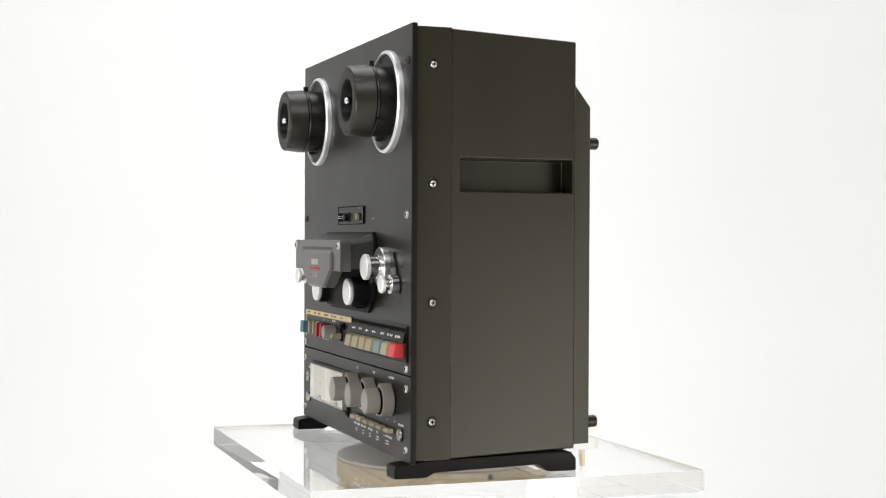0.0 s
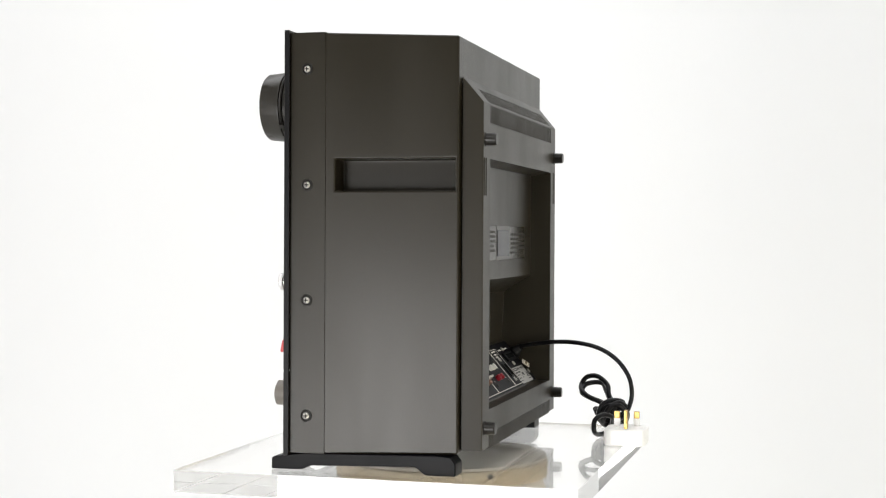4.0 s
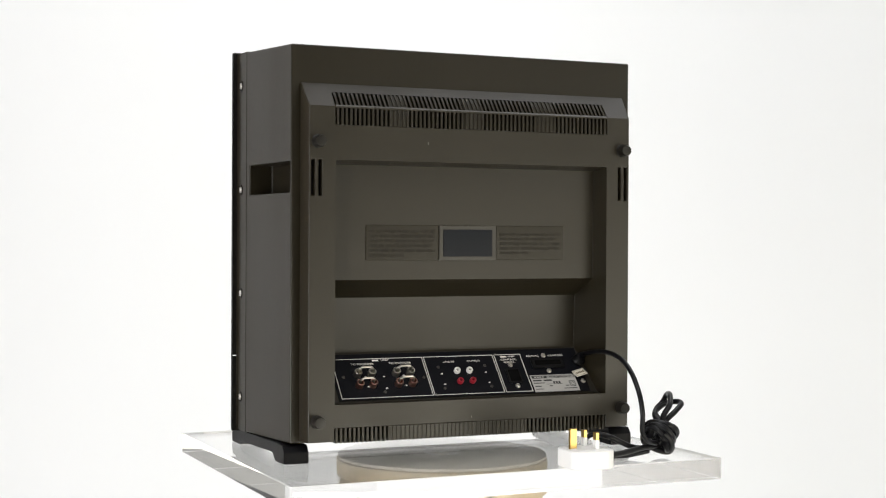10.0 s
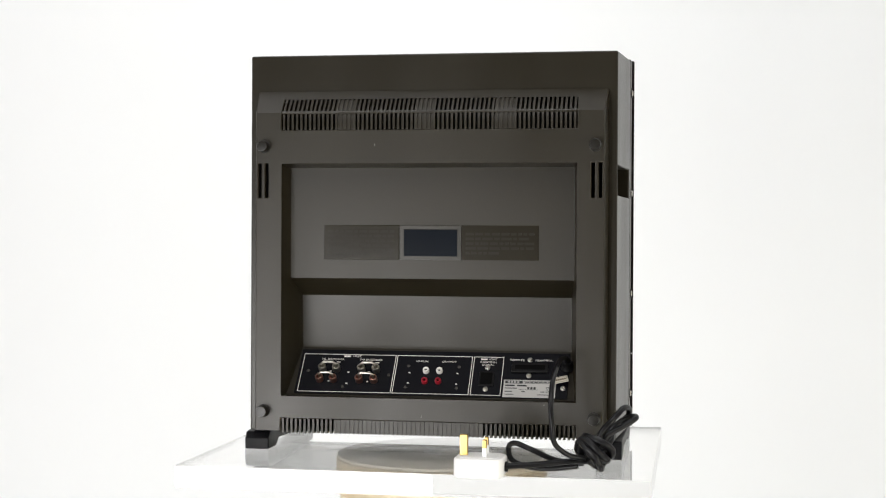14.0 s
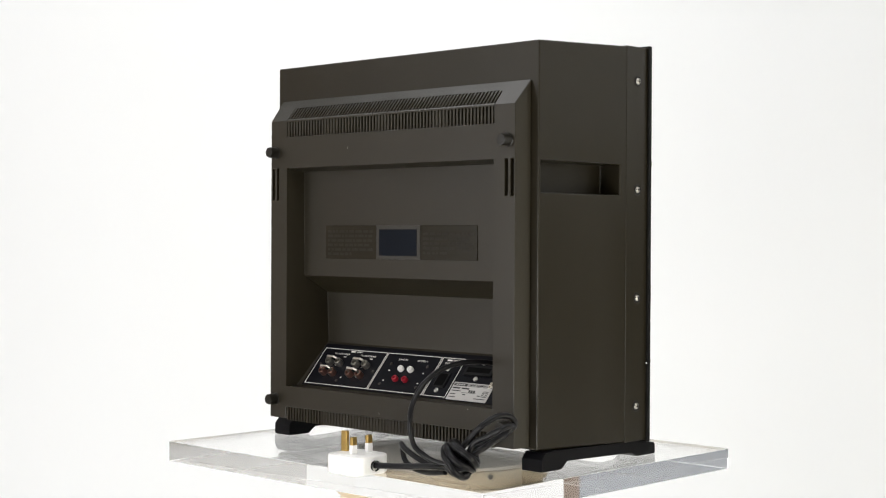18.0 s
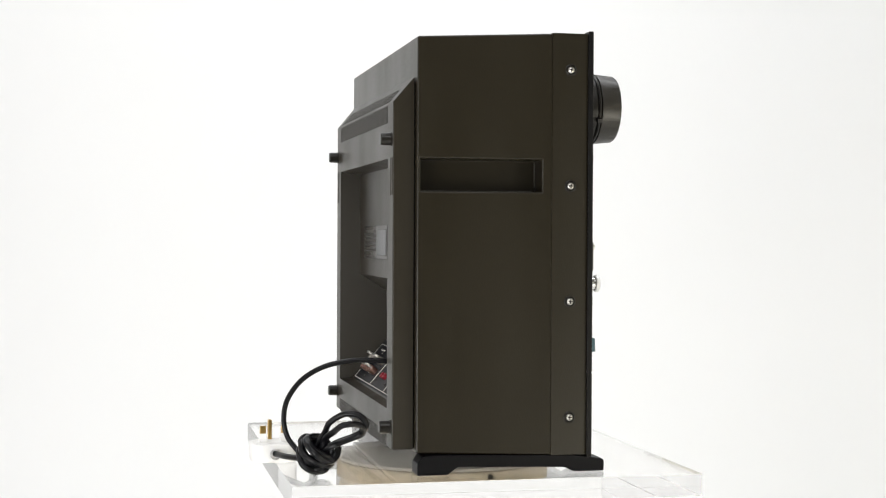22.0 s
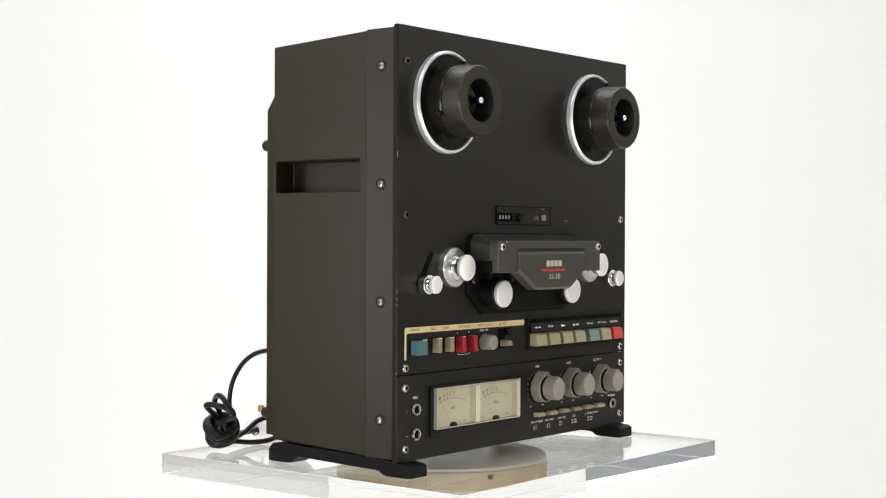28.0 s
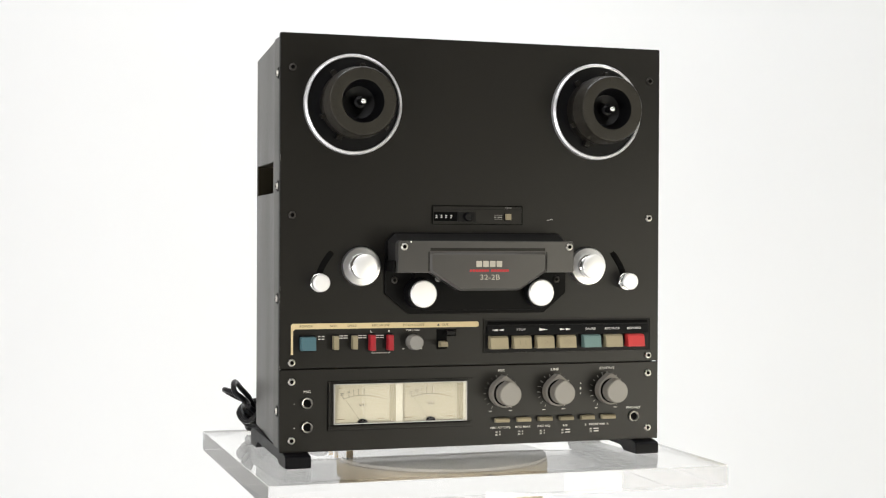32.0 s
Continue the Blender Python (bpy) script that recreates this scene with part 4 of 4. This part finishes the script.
# ---- the back ----
def grilles():
    """Slats of the upper vent, bent over the cover's slope, and of the lower one."""
    pitch, n = 0.00474, 66
    k = 0.62
    zv, yv = CZ1 + (CZT - CZ1) * k, CY1 + (CY0 - CY1) * k
    up = mesh_of("slat", prism([(CY1 - 0.0004, 0.3423), (CY1 - 0.0004, CZ1), (yv - 0.0003, zv), (yv - 0.006, zv - 0.002), (CY1 - 0.007, CZ1 - 0.003), (CY1 - 0.007, 0.3423)], -0.00115, 0.00115, 0, "x"), M_COVER)
    low = mesh_of("slat", prism([(CY1 - 0.0004, CZ0 - 0.0018), (CY1 - 0.0004, 0.0368), (CY1 - 0.008, 0.0368), (CY1 - 0.008, CZ0 - 0.0020)], -0.00115, 0.00115, 0, "x"), M_COVER)
    blank = mesh_of("vent_blank", prism([(CY1 - 0.0015, 0.3423), (CY1 - 0.0015, CZ1 - 0.0004), (yv - 0.0011, zv - 0.0009), (yv - 0.006, zv - 0.002), (CY1 - 0.006, 0.3423)], -0.0105, 0.0105, 0, "x"), M_COVER)
    for i in range(n):
        x = (i - (n - 1) / 2) * pitch
        link("slat", up, back, at=(x, 0, 0))
        link("slat", low, back, at=(x, 0, 0))
    for x in (-0.0812, 0.0035, 0.0868):
        link("vent_blank", blank, back, at=(x, 0, 0))
    part("vent_bridge", prism([(CY1 - 0.0001, CZ1 - 0.0016), (CY1 - 0.0001, CZ1), (CY1 - 0.0016, CZ1 + 0.0016), (CY1 - 0.006, CZ1 - 0.001)], -VX, VX, 0, "x"), M_COVER, back)
    part("vent_blank", box(-0.060, 0.098, CY1 - 0.006, CY1 - 0.0012, CZ0 - 0.001, 0.0366), M_COVER, back)


grilles()
bump = mesh_of("bumper", lathe([(0.0072, -0.001), (0.0070, 0.0008), (0.0062, 0.0012), (0.0060, 0.0095), (0.0054, 0.0112), (0, 0.0116)], 32), M_HUB)
for x in (-0.1752, 0.1752):
    for z in (0.3248, 0.0444):
        link("bumper", bump, back, "black rubber bumper", at=(x, CY1, z))

# small scuffs on the back
for x, z, w, h in ((0.0553, 0.3248, 0.0006, 0.0026), (0.0045, 0.0411, 0.0004, 0.0022), (-0.1242, 0.0571, 0.0012, 0.0008)):
    part("scuff", box(x, x + w, CY1 - 0.0001, CY1 + 0.0002, z, z + h), M_GREYKNOB, back, "pale scuff")

# labels on the recess wall
lw = [o for o in deck.children if o.name.startswith("back_recess")][0]
for x0, x1, z0, z1, rows, first in ((0.0335, 0.1152, 0.2054, 0.2421, 6, 0.92), (-0.1150, -0.0338, 0.2058, 0.2421, 5, 0.97)):
    lb = part("warning_label", box(x0, x1, 0.1722, 0.1738, z0, z1, 0.0003, 1), M_FILM, lw, "glossy brown film label with dark print")
    rng = random.Random(int(x0 * 1e4) + rows)
    rects = []
    for r in range(rows):
        z = z1 - 0.0065 - r * 0.0050 - (0.0025 if rows == 5 else 0)
        x, end = x1 - 0.0040, x0 + 0.0040 + (0.035 if r == rows - 1 else 0.002 * rng.random())
        while x > end + 0.003:
            w = rng.choice((0.0040, 0.0060, 0.0085, 0.0110))
            rects.append((max(end, x - w), x, z - 0.0014, z + 0.0014))
            x -= w + 0.0016
    bars(rects, M_FILMINK, lb, 0.1736, 0.17395, "print")
wf = part("inspection_window", box(-0.0335, 0.0330, 0.1722, 0.1742, 0.2056, 0.2420, 0.0005), M_FRAMEFILM, lw, "dark blue window in a brown frame")
part("window_pane", box(-0.0290, 0.0284, 0.1738, 0.1747, 0.2094, 0.2378, 0.0003, 1), M_GLASSBLUE, wf, "dark blue glossy pane")

# connector plate: x is the deck's -x, y runs up the slope, z out of it
SL = Vector((0, 0.042, -0.048)).normalized()
PLATE = Matrix(((-1, 0, 0, 0), (0, -SL.y, -SL.z, 0.1614), (0, -SL.z, SL.y, 0.0840), (0, 0, 0, 1)))


def on_plate(bm):
    bmesh.ops.transform(bm, matrix=PLATE, verts=bm.verts[:])
    return bm


def flat(rects, h0, h1, bm=None):
    b = bm or bmesh.new()
    for x0, x1, y0, y1 in rects:
        box(x0, x1, y0, y1, h0, h1, bm=b)
    return b


plate = part("connector_plate", on_plate(box(-0.1462, 0.1462, -0.0295, 0.0290, 0.0002, 0.0012, 0.0003, 1)), M_PLATE, deck, "black connector plate with white borders and print")


def border(x0, x1, y0, y1, w=0.0006):
    return [(x0, x1, y1 - w, y1), (x0, x1, y0, y0 + w), (x0, x0 + w, y0 + w, y1 - w), (x1 - w, x1, y0 + w, y1 - w)]


for b in ((-0.1430, -0.0410), (-0.0396, 0.0424), (0.0440, 0.0762)):
    part("white_border", on_plate(flat(border(b[0], b[1], -0.0272, 0.0228), 0.0011, 0.0014)), M_PRINT, plate)


def pword(t, x, y, h=0.0022, wide=1.3):
    word(t, x, y, h, M_PRINT, plate, 0.0014, frame_m=PLATE, wide=wide)


pword("UNIT", -0.0840, 0.0202), pword("TO DECODER", -0.1105, 0.0158), pword("TO ENCODER", -0.0680, 0.0158)
pword("LINE IN", -0.0118, 0.0152), pword("OUTPUT", 0.0175, 0.0152)
pword("UNIT", 0.0645, 0.0196, 0.0022, 1.2), pword("CONTROL", 0.0598, 0.0156, 0.0022, 1.3), pword("SIGNAL", 0.0598, 0.0122, 0.0022, 1.3)
pword("REMOTE", 0.0905, 0.0192, 0.0022), pword("CONTROL", 0.1190, 0.0192, 0.0022)
small = [(-0.0985, -0.0915, 0.0192, 0.0212), (0.0515, 0.0585, 0.0187, 0.0205)]
for x in (-0.1035, -0.0608):
    small.append((x - 0.0022, x + 0.0022, 0.0117, 0.0127))
for x, y in ((-0.0905, -0.001), (-0.0905, -0.0155), (-0.1105, 0.000), (-0.068, 0.000), (-0.1105, -0.013), (-0.068, -0.013), (-0.024, 0.000), (-0.024, -0.0135), (0.028, 0.000), (0.028, -0.0135)):
    small.append((x - 0.0010, x + 0.0010, y - 0.0006, y + 0.0006))
for k, r_ in enumerate(small):
    part("small_print", on_plate(flat([r_], 0.0011, 0.0014)), M_PRINT, plate)

rca_in = [(0.0043, 0.0012), (0.0043, 0.0072), (0.0038, 0.0080), (0.0030, 0.0080), (0.0030, 0.0020), (0, 0.0020)]
for x, y in ((-0.1195, 0.0022), (-0.1040, 0.0022), (-0.0765, 0.0022), (-0.0605, 0.0022), (-0.1205, -0.0115), (-0.1055, -0.0115), (-0.0770, -0.0115), (-0.0612, -0.0115)):
    j = part("phono_jack", on_plate(lathe(rca_in, 28, "z", (x, y, 0))), M_STEEL if y > 0 else M_COPPER, plate, "nickel phono jack")
for x0, x1, y in ((-0.1195, -0.1040, 0.0022), (-0.0765, -0.0605, 0.0022), (-0.1205, -0.1055, -0.0115), (-0.0770, -0.0612, -0.0115)):
    bm = bmesh.new()
    path = [Vector((x0, y + 0.0008, 0.004)), Vector((x0 + 0.0004, y + 0.0012, 0.0105)), Vector((x0 + 0.0030, y + 0.0014, 0.0130)), Vector((x1 - 0.0030, y + 0.0014, 0.0130)), Vector((x1 - 0.0004, y + 0.0012, 0.0105)), Vector((x1, y + 0.0008, 0.004))]
    rings = []
    for i, p in enumerate(path):
        d = (path[min(i + 1, 5)] - path[max(i - 1, 0)]).normalized()
        u = d.cross(Vector((0, 1, 0))).normalized()
        rings.append([bm.verts.new(p + 0.0014 * (math.cos(a) * u + math.sin(a) * Vector((0, 1, 0)))) for a in [2 * math.pi * q / 10 for q in range(10)]])
    for a, b in zip(rings, rings[1:]):
        for q in range(10):
            bm.faces.new((a[q], a[(q + 1) % 10], b[(q + 1) % 10], b[q]))
    part("jumper_bar", on_plate(finish(bm)), M_STEEL, plate, "bent nickel jumper bar")
for x in (-0.0060, 0.0085):
    for y, m, n in ((0.0022, M_WHITEPL, "white line jack"), (-0.0112, M_REDPL, "red line jack")):
        j = part("phono_jack", on_plate(lathe([(0.0034, 0.0012), (0.0034, 0.0048), (0.0030, 0.0055), (0.0019, 0.0055), (0.0019, 0.0020)], 28, "z", (x, y, 0))), m, plate, n)
        # this dark disc stands for the shade inside the jack
        part("bore", on_plate(lathe([(0.0023, 0.0024), (0, 0.0024)], 20, "z", (x, y, 0))), M_DARK, j)
for x, y in ((-0.094, -0.0205), (-0.0258, 0.0085), (-0.0258, -0.019), (0.0290, 0.0085), (0.0290, -0.019), (-0.046, -0.004), (-0.135, 0.0)):
    part("rivet", on_plate(lathe([(0.0016, 0.0010), (0.0016, 0.0022), (0.0008, 0.0024), (0, 0.0016)], 16, "z", (x, y, 0))), M_DSCREW, plate)
sk = part("control_socket", on_plate(box(0.0515, 0.0680, -0.0160, 0.0030, 0.0010, 0.0030, 0.0010)), M_BLACK, plate, "black control socket")
part("socket_well", on_plate(box(0.0535, 0.0660, -0.0140, 0.0010, 0.0028, 0.0033, 0.0003)), M_DARK, sk)
rm = part("remote_socket", on_plate(box(0.0855, 0.1245, 0.0020, 0.0145, 0.0010, 0.0042, 0.0012)), M_BLACK, plate, "black remote control socket")
part("contact_slot", on_plate(box(0.0890, 0.1210, 0.0052, 0.0112, 0.0040, 0.0046, 0.0003)), M_DARK, rm)
psc = [(0.0028, 0.0010), (0.0028, 0.0022), (0.0020, 0.0029), (0.0007, 0.0029), (0.0006, 0.0021), (0, 0.0021)]
for x, y in ((0.0598, 0.0082), (0.0598, -0.0195), (0.1042, 0.0196), (0.1042, -0.0012), (0.1412, -0.0165)):
    part("plate_screw", on_plate(lathe(psc, 20, "z", (x, y, 0))), M_SCREW, plate, "nickel cross-head screw")
def on_label(bm):
    bmesh.ops.transform(bm, matrix=PLATE @ Matrix.Translation((0, -0.0020, 0)), verts=bm.verts[:])
    return bm


rl = part("rating_label", on_label(box(0.0785, 0.1335, -0.0268, -0.0045, 0.0011, 0.0015, 0.0001, 1)), M_SILVERLAB, plate, "silver rating label with black print")
part("label_header", on_label(flat([(0.0800, 0.0985, -0.0092, -0.0058)], 0.0014, 0.0017)), M_INK, rl)
part("label_mark", on_label(flat([(0.0830 + i * 0.0032, 0.0852 + i * 0.0032, -0.0083, -0.0067) for i in range(4)], 0.0016, 0.0018)), M_SILVERLAB, rl)
ink = border(0.0995, 0.1320, -0.0090, -0.0060, 0.0003) + [(0.101 + i * 0.0048, 0.1050 + i * 0.0048, -0.0080, -0.0070) for i in range(6)]
ink += [(0.0805, 0.0905, -0.0128, -0.0110), (0.0930, 0.1030, -0.0128, -0.0110), (0.0805, 0.0930, -0.0158, -0.0148), (0.1040, 0.1062, -0.0165, -0.0135), (0.1072, 0.1094, -0.0165, -0.0135), (0.1104, 0.1126, -0.0165, -0.0135), (0.0950, 0.1150, -0.0172, -0.0169),
        (0.0805, 0.0880, -0.0200, -0.0190), (0.0980, 0.1020, -0.0200, -0.0190), (0.0805, 0.0900, -0.0236, -0.0228), (0.1150, 0.1310, -0.0236, -0.0228), (0.1180, 0.1220, -0.0200, -0.0190)]
ink += border(0.1236, 0.1306, -0.0205, -0.0135, 0.0005) + border(0.1252, 0.1290, -0.0190, -0.0150, 0.0004)
part("label_print", on_label(flat(ink, 0.0014, 0.0017)), M_INK, rl)
tag = box(-0.0078, 0.0078, -0.0050, 0.0050, 0, 0.0006, 0.0002, 1)
bmesh.ops.transform(tag, matrix=PLATE @ Matrix.Translation((0.1385, -0.0080, 0.0052)) @ Euler((radians(-14), 0, radians(16))).to_matrix().to_4x4(), verts=tag.verts[:])
tg = part("paper_tag", tag, M_PAPER, deck, "small cream paper tag")
tb = flat(border(-0.0066, 0.0066, -0.0040, 0.0040, 0.0003) + [(-0.0050 + i * 0.0022, -0.0034 + i * 0.0022, -0.0012, 0.0012) for i in range(5)], 0.0006, 0.0008)
bmesh.ops.transform(tb, matrix=PLATE @ Matrix.Translation((0.1385, -0.0080, 0.0052)) @ Euler((radians(-14), 0, radians(16))).to_matrix().to_4x4(), verts=tb.verts[:])
part("tag_print", tb, M_TANPRINT, tg)
part("cord_grommet", on_plate(lathe([(0.0075, 0.0010), (0.0075, 0.0040), (0.0058, 0.0060), (0.0045, 0.0110), (0, 0.0112)], 28, "z", (0.1445, 0.0110, 0))), M_BLACK, plate, "black cord grommet")


# ---- power cord with its plug ----
cord = thing("power_cord", "black power cord tied in a knot, with a white plug", "power cord")


def cable(pts, r=0.0029, name="cable", n=8):
    """A round cable through the points, as a smooth tube."""
    P = [Vector(p) for p in pts]
    fine = []
    for i in range(len(P) - 1):
        a, b, c, d = P[max(i - 1, 0)], P[i], P[i + 1], P[min(i + 2, len(P) - 1)]
        for k in range(n):
            t = k / n
            fine.append(0.5 * ((2 * b) + (c - a) * t + (2 * a - 5 * b + 4 * c - d) * t * t + (3 * b - a - 3 * c + d) * t ** 3))
    fine.append(P[-1])
    bm = bmesh.new()
    u = Vector((0, 0, 1))
    rings = []
    for i, p in enumerate(fine):
        d = (fine[min(i + 1, len(fine) - 1)] - fine[max(i - 1, 0)]).normalized()
        u = (u - d * u.dot(d))
        u = u.normalized() if u.length > 1e-4 else d.orthogonal().normalized()
        v = d.cross(u)
        rings.append([bm.verts.new(p + r * (math.cos(a) * u + math.sin(a) * v)) for a in [2 * math.pi * q / 12 for q in range(12)]])
    for a, b in zip(rings, rings[1:]):
        for q in range(12):
            bm.faces.new((a[q], a[(q + 1) % 12], b[(q + 1) % 12], b[q]))
    bm.faces.new(rings[0]), bm.faces.new(rings[-1])
    bmesh.ops.recalc_face_normals(bm, faces=bm.faces[:])
    return part(name, bm, M_CABLE, cord)


# from the grommet in a high arc down to the knot
cable([(-0.1455, 0.1610, 0.1005), (-0.1454, 0.1840, 0.1046), (-0.1444, 0.2085, 0.1072), (-0.1430, 0.2330, 0.1064), (-0.1418, 0.2575, 0.1008), (-0.1402, 0.2785, 0.0880), (-0.1402, 0.2925, 0.0687),
       (-0.1418, 0.2960, 0.0490), (-0.1436, 0.2925, 0.0330), (-0.1500, 0.2870, 0.0245), (-0.1590, 0.2815, 0.0185), (-0.1720, 0.2745, 0.0155)], 0.0026)


def coil(centre, axis, ra, rb, turns, wob, seed, r=0.0029, start=0.0, spread=0.012):
    rng = random.Random(seed)
    c, n = Vector(centre), Vector(axis).normalized()
    u = n.orthogonal().normalized()
    v = n.cross(u)
    pts = []
    steps = int(10 * turns)
    for i in range(steps + 1):
        a = start + 2 * math.pi * i / 10
        k = 1 + wob * math.sin(1.7 * a + seed)
        p = c + u * ra * k * math.cos(a) + v * rb * k * math.sin(a) + n * spread * ((i / steps) - 0.5) + n * 0.002 * math.sin(2.3 * a)
        p.z = max(p.z, 0.0032)
        pts.append(p)
    return cable(pts, r)


# the knot: windings round a bundle, two long loops on one side of it, one loop on the other
AXIS = Vector((-0.57, -0.50, 0.65)).normalized()
KNOT = Vector((-0.1800, 0.2672, 0.0225))
cable([KNOT - AXIS * 0.010, KNOT + AXIS * 0.004 + Vector((0, 0.003, 0.006)), (-0.1885, 0.2620, 0.0420), (-0.1985, 0.2585, 0.0530), (-0.2070, 0.2455, 0.0618), (-0.2118, 0.2320, 0.0605), (-0.2110, 0.2255, 0.0520), (-0.2020, 0.2270, 0.0450),
       (-0.1945, 0.2360, 0.0385), (-0.1895, 0.2530, 0.0315), KNOT - AXIS * 0.004 + Vector((0.004, -0.004, 0))], 0.0030)
cable([KNOT - AXIS * 0.008 + Vector((0.003, 0, 0)), KNOT + AXIS * 0.006 + Vector((-0.004, 0.001, 0)), (-0.1925, 0.2620, 0.0370), (-0.2070, 0.2560, 0.0450), (-0.2185, 0.2500, 0.0522), (-0.2185, 0.2395, 0.0535), (-0.2110, 0.2295, 0.0505), (-0.2010, 0.2275, 0.0425),
       (-0.1965, 0.2390, 0.0365), (-0.1950, 0.2560, 0.0300), KNOT - AXIS * 0.006 + Vector((0, 0.004, -0.002))], 0.0030)
coil(KNOT - AXIS * 0.0005, AXIS, 0.0163, 0.0160, 2.6, 0.05, 3, 0.0034, 0.6, 0.021)
coil(KNOT + AXIS * 0.003, AXIS + Vector((0.50, -0.30, 0.10)), 0.0155, 0.0145, 1.15, 0.07, 8, 0.0032, 2.2, 0.007)
coil(KNOT - AXIS * 0.003, AXIS + Vector((-0.25, 0.65, 0.35)), 0.0160, 0.0145, 1.2, 0.07, 5, 0.0032, 1.0, 0.008)
# loop that stands beside the plug, and the lead into it
cable([(-0.1700, 0.2670, 0.0095), (-0.1560, 0.2705, 0.0105), (-0.1384, 0.2740, 0.0146), (-0.1170, 0.2765, 0.0242), (-0.1030, 0.2690, 0.0278), (-0.0957, 0.2605, 0.0225), (-0.0985, 0.2590, 0.0100), (-0.1146, 0.2612, 0.0038), (-0.1381, 0.2668, 0.0034), (-0.1647, 0.2715, 0.0075)], 0.0028)
cable([(-0.1740, 0.2715, 0.0125), (-0.1580, 0.2775, 0.0126), (-0.1450, 0.2825, 0.0120), (-0.1218, 0.2920, 0.0105), (-0.0975, 0.2995, 0.0098)], 0.0030)


def plug():
    cx, cy = -0.0730, 0.2995
    pts = [(-0.0240, -0.0140), (-0.0240, 0.0140), (-0.0205, 0.0205), (-0.0140, 0.0232), (0.0140, 0.0232), (0.0205, 0.0205), (0.0240, 0.0140), (0.0240, -0.0140), (0.0205, -0.0205), (0.0140, -0.0232), (-0.0140, -0.0232), (-0.0205, -0.0205)]
    p = part("plug", prism([(cx + a, cy + b) for a, b in pts], 0.0002, 0.0190, 0.0022, "z", seg=3), M_PLUG, cord, "white three-pin plug lying pins upward")
    part("pin_face", prism([(cx + a * 0.78, cy + b * 0.80) for a, b in pts], 0.0185, 0.0197, 0.0005, "z"), M_PLUG, p)
    part("earth_pin", box(-0.0612, -0.0534, cy - 0.0002, cy + 0.0038, 0.0190, 0.0396, 0.0007), M_BRASS, p, "brass earth pin")
    for y, dx in ((cy + 0.0108, -0.0003), (cy - 0.0110, 0.0010)):
        part("pin", box(dx - 0.0805, dx - 0.0765, y - 0.0031, y + 0.0031, 0.0282, 0.0360, 0.0006), M_BRASS, p, "brass pin")
        part("pin_sleeve", box(dx - 0.0807, dx - 0.0763, y - 0.0033, y + 0.0033, 0.0190, 0.0283, 0.0004), M_PLUG, p)
    part("cord_entry", lathe([(0.0052, -0.0995), (0.0048, -0.0960)], 24, "x", (0, cy, 0.0092)), M_BLACK, p)


plug()


# ---- turning ----
def motions():
    """Deck and cord sit a hair above the slab, the slab above its platter: no optical contact."""
    key_turn([slab, disc], 0.0)
    key_turn([deck, cord], 0.0004)


def key_turn(things, lift):
    rows = []
    lag = [(0, 0.5), (1, 0.2), (2, 0.0), (3.5, -0.15), (6, -0.2), (9, -0.2), (10, -0.1), (13, -0.05), (20, 0.0), (32, 0.15)]
    for t in range(33):
        late = float(np.interp(t, [a for a, b in lag], [b for a, b in lag]))
        rows.append((float(t), pose(0, 0, lift, 0, 0, 178.749 - 8.4781 * (t - 13.0) + late)))
    for ob in things:
        walk(ob, rows)


motions()
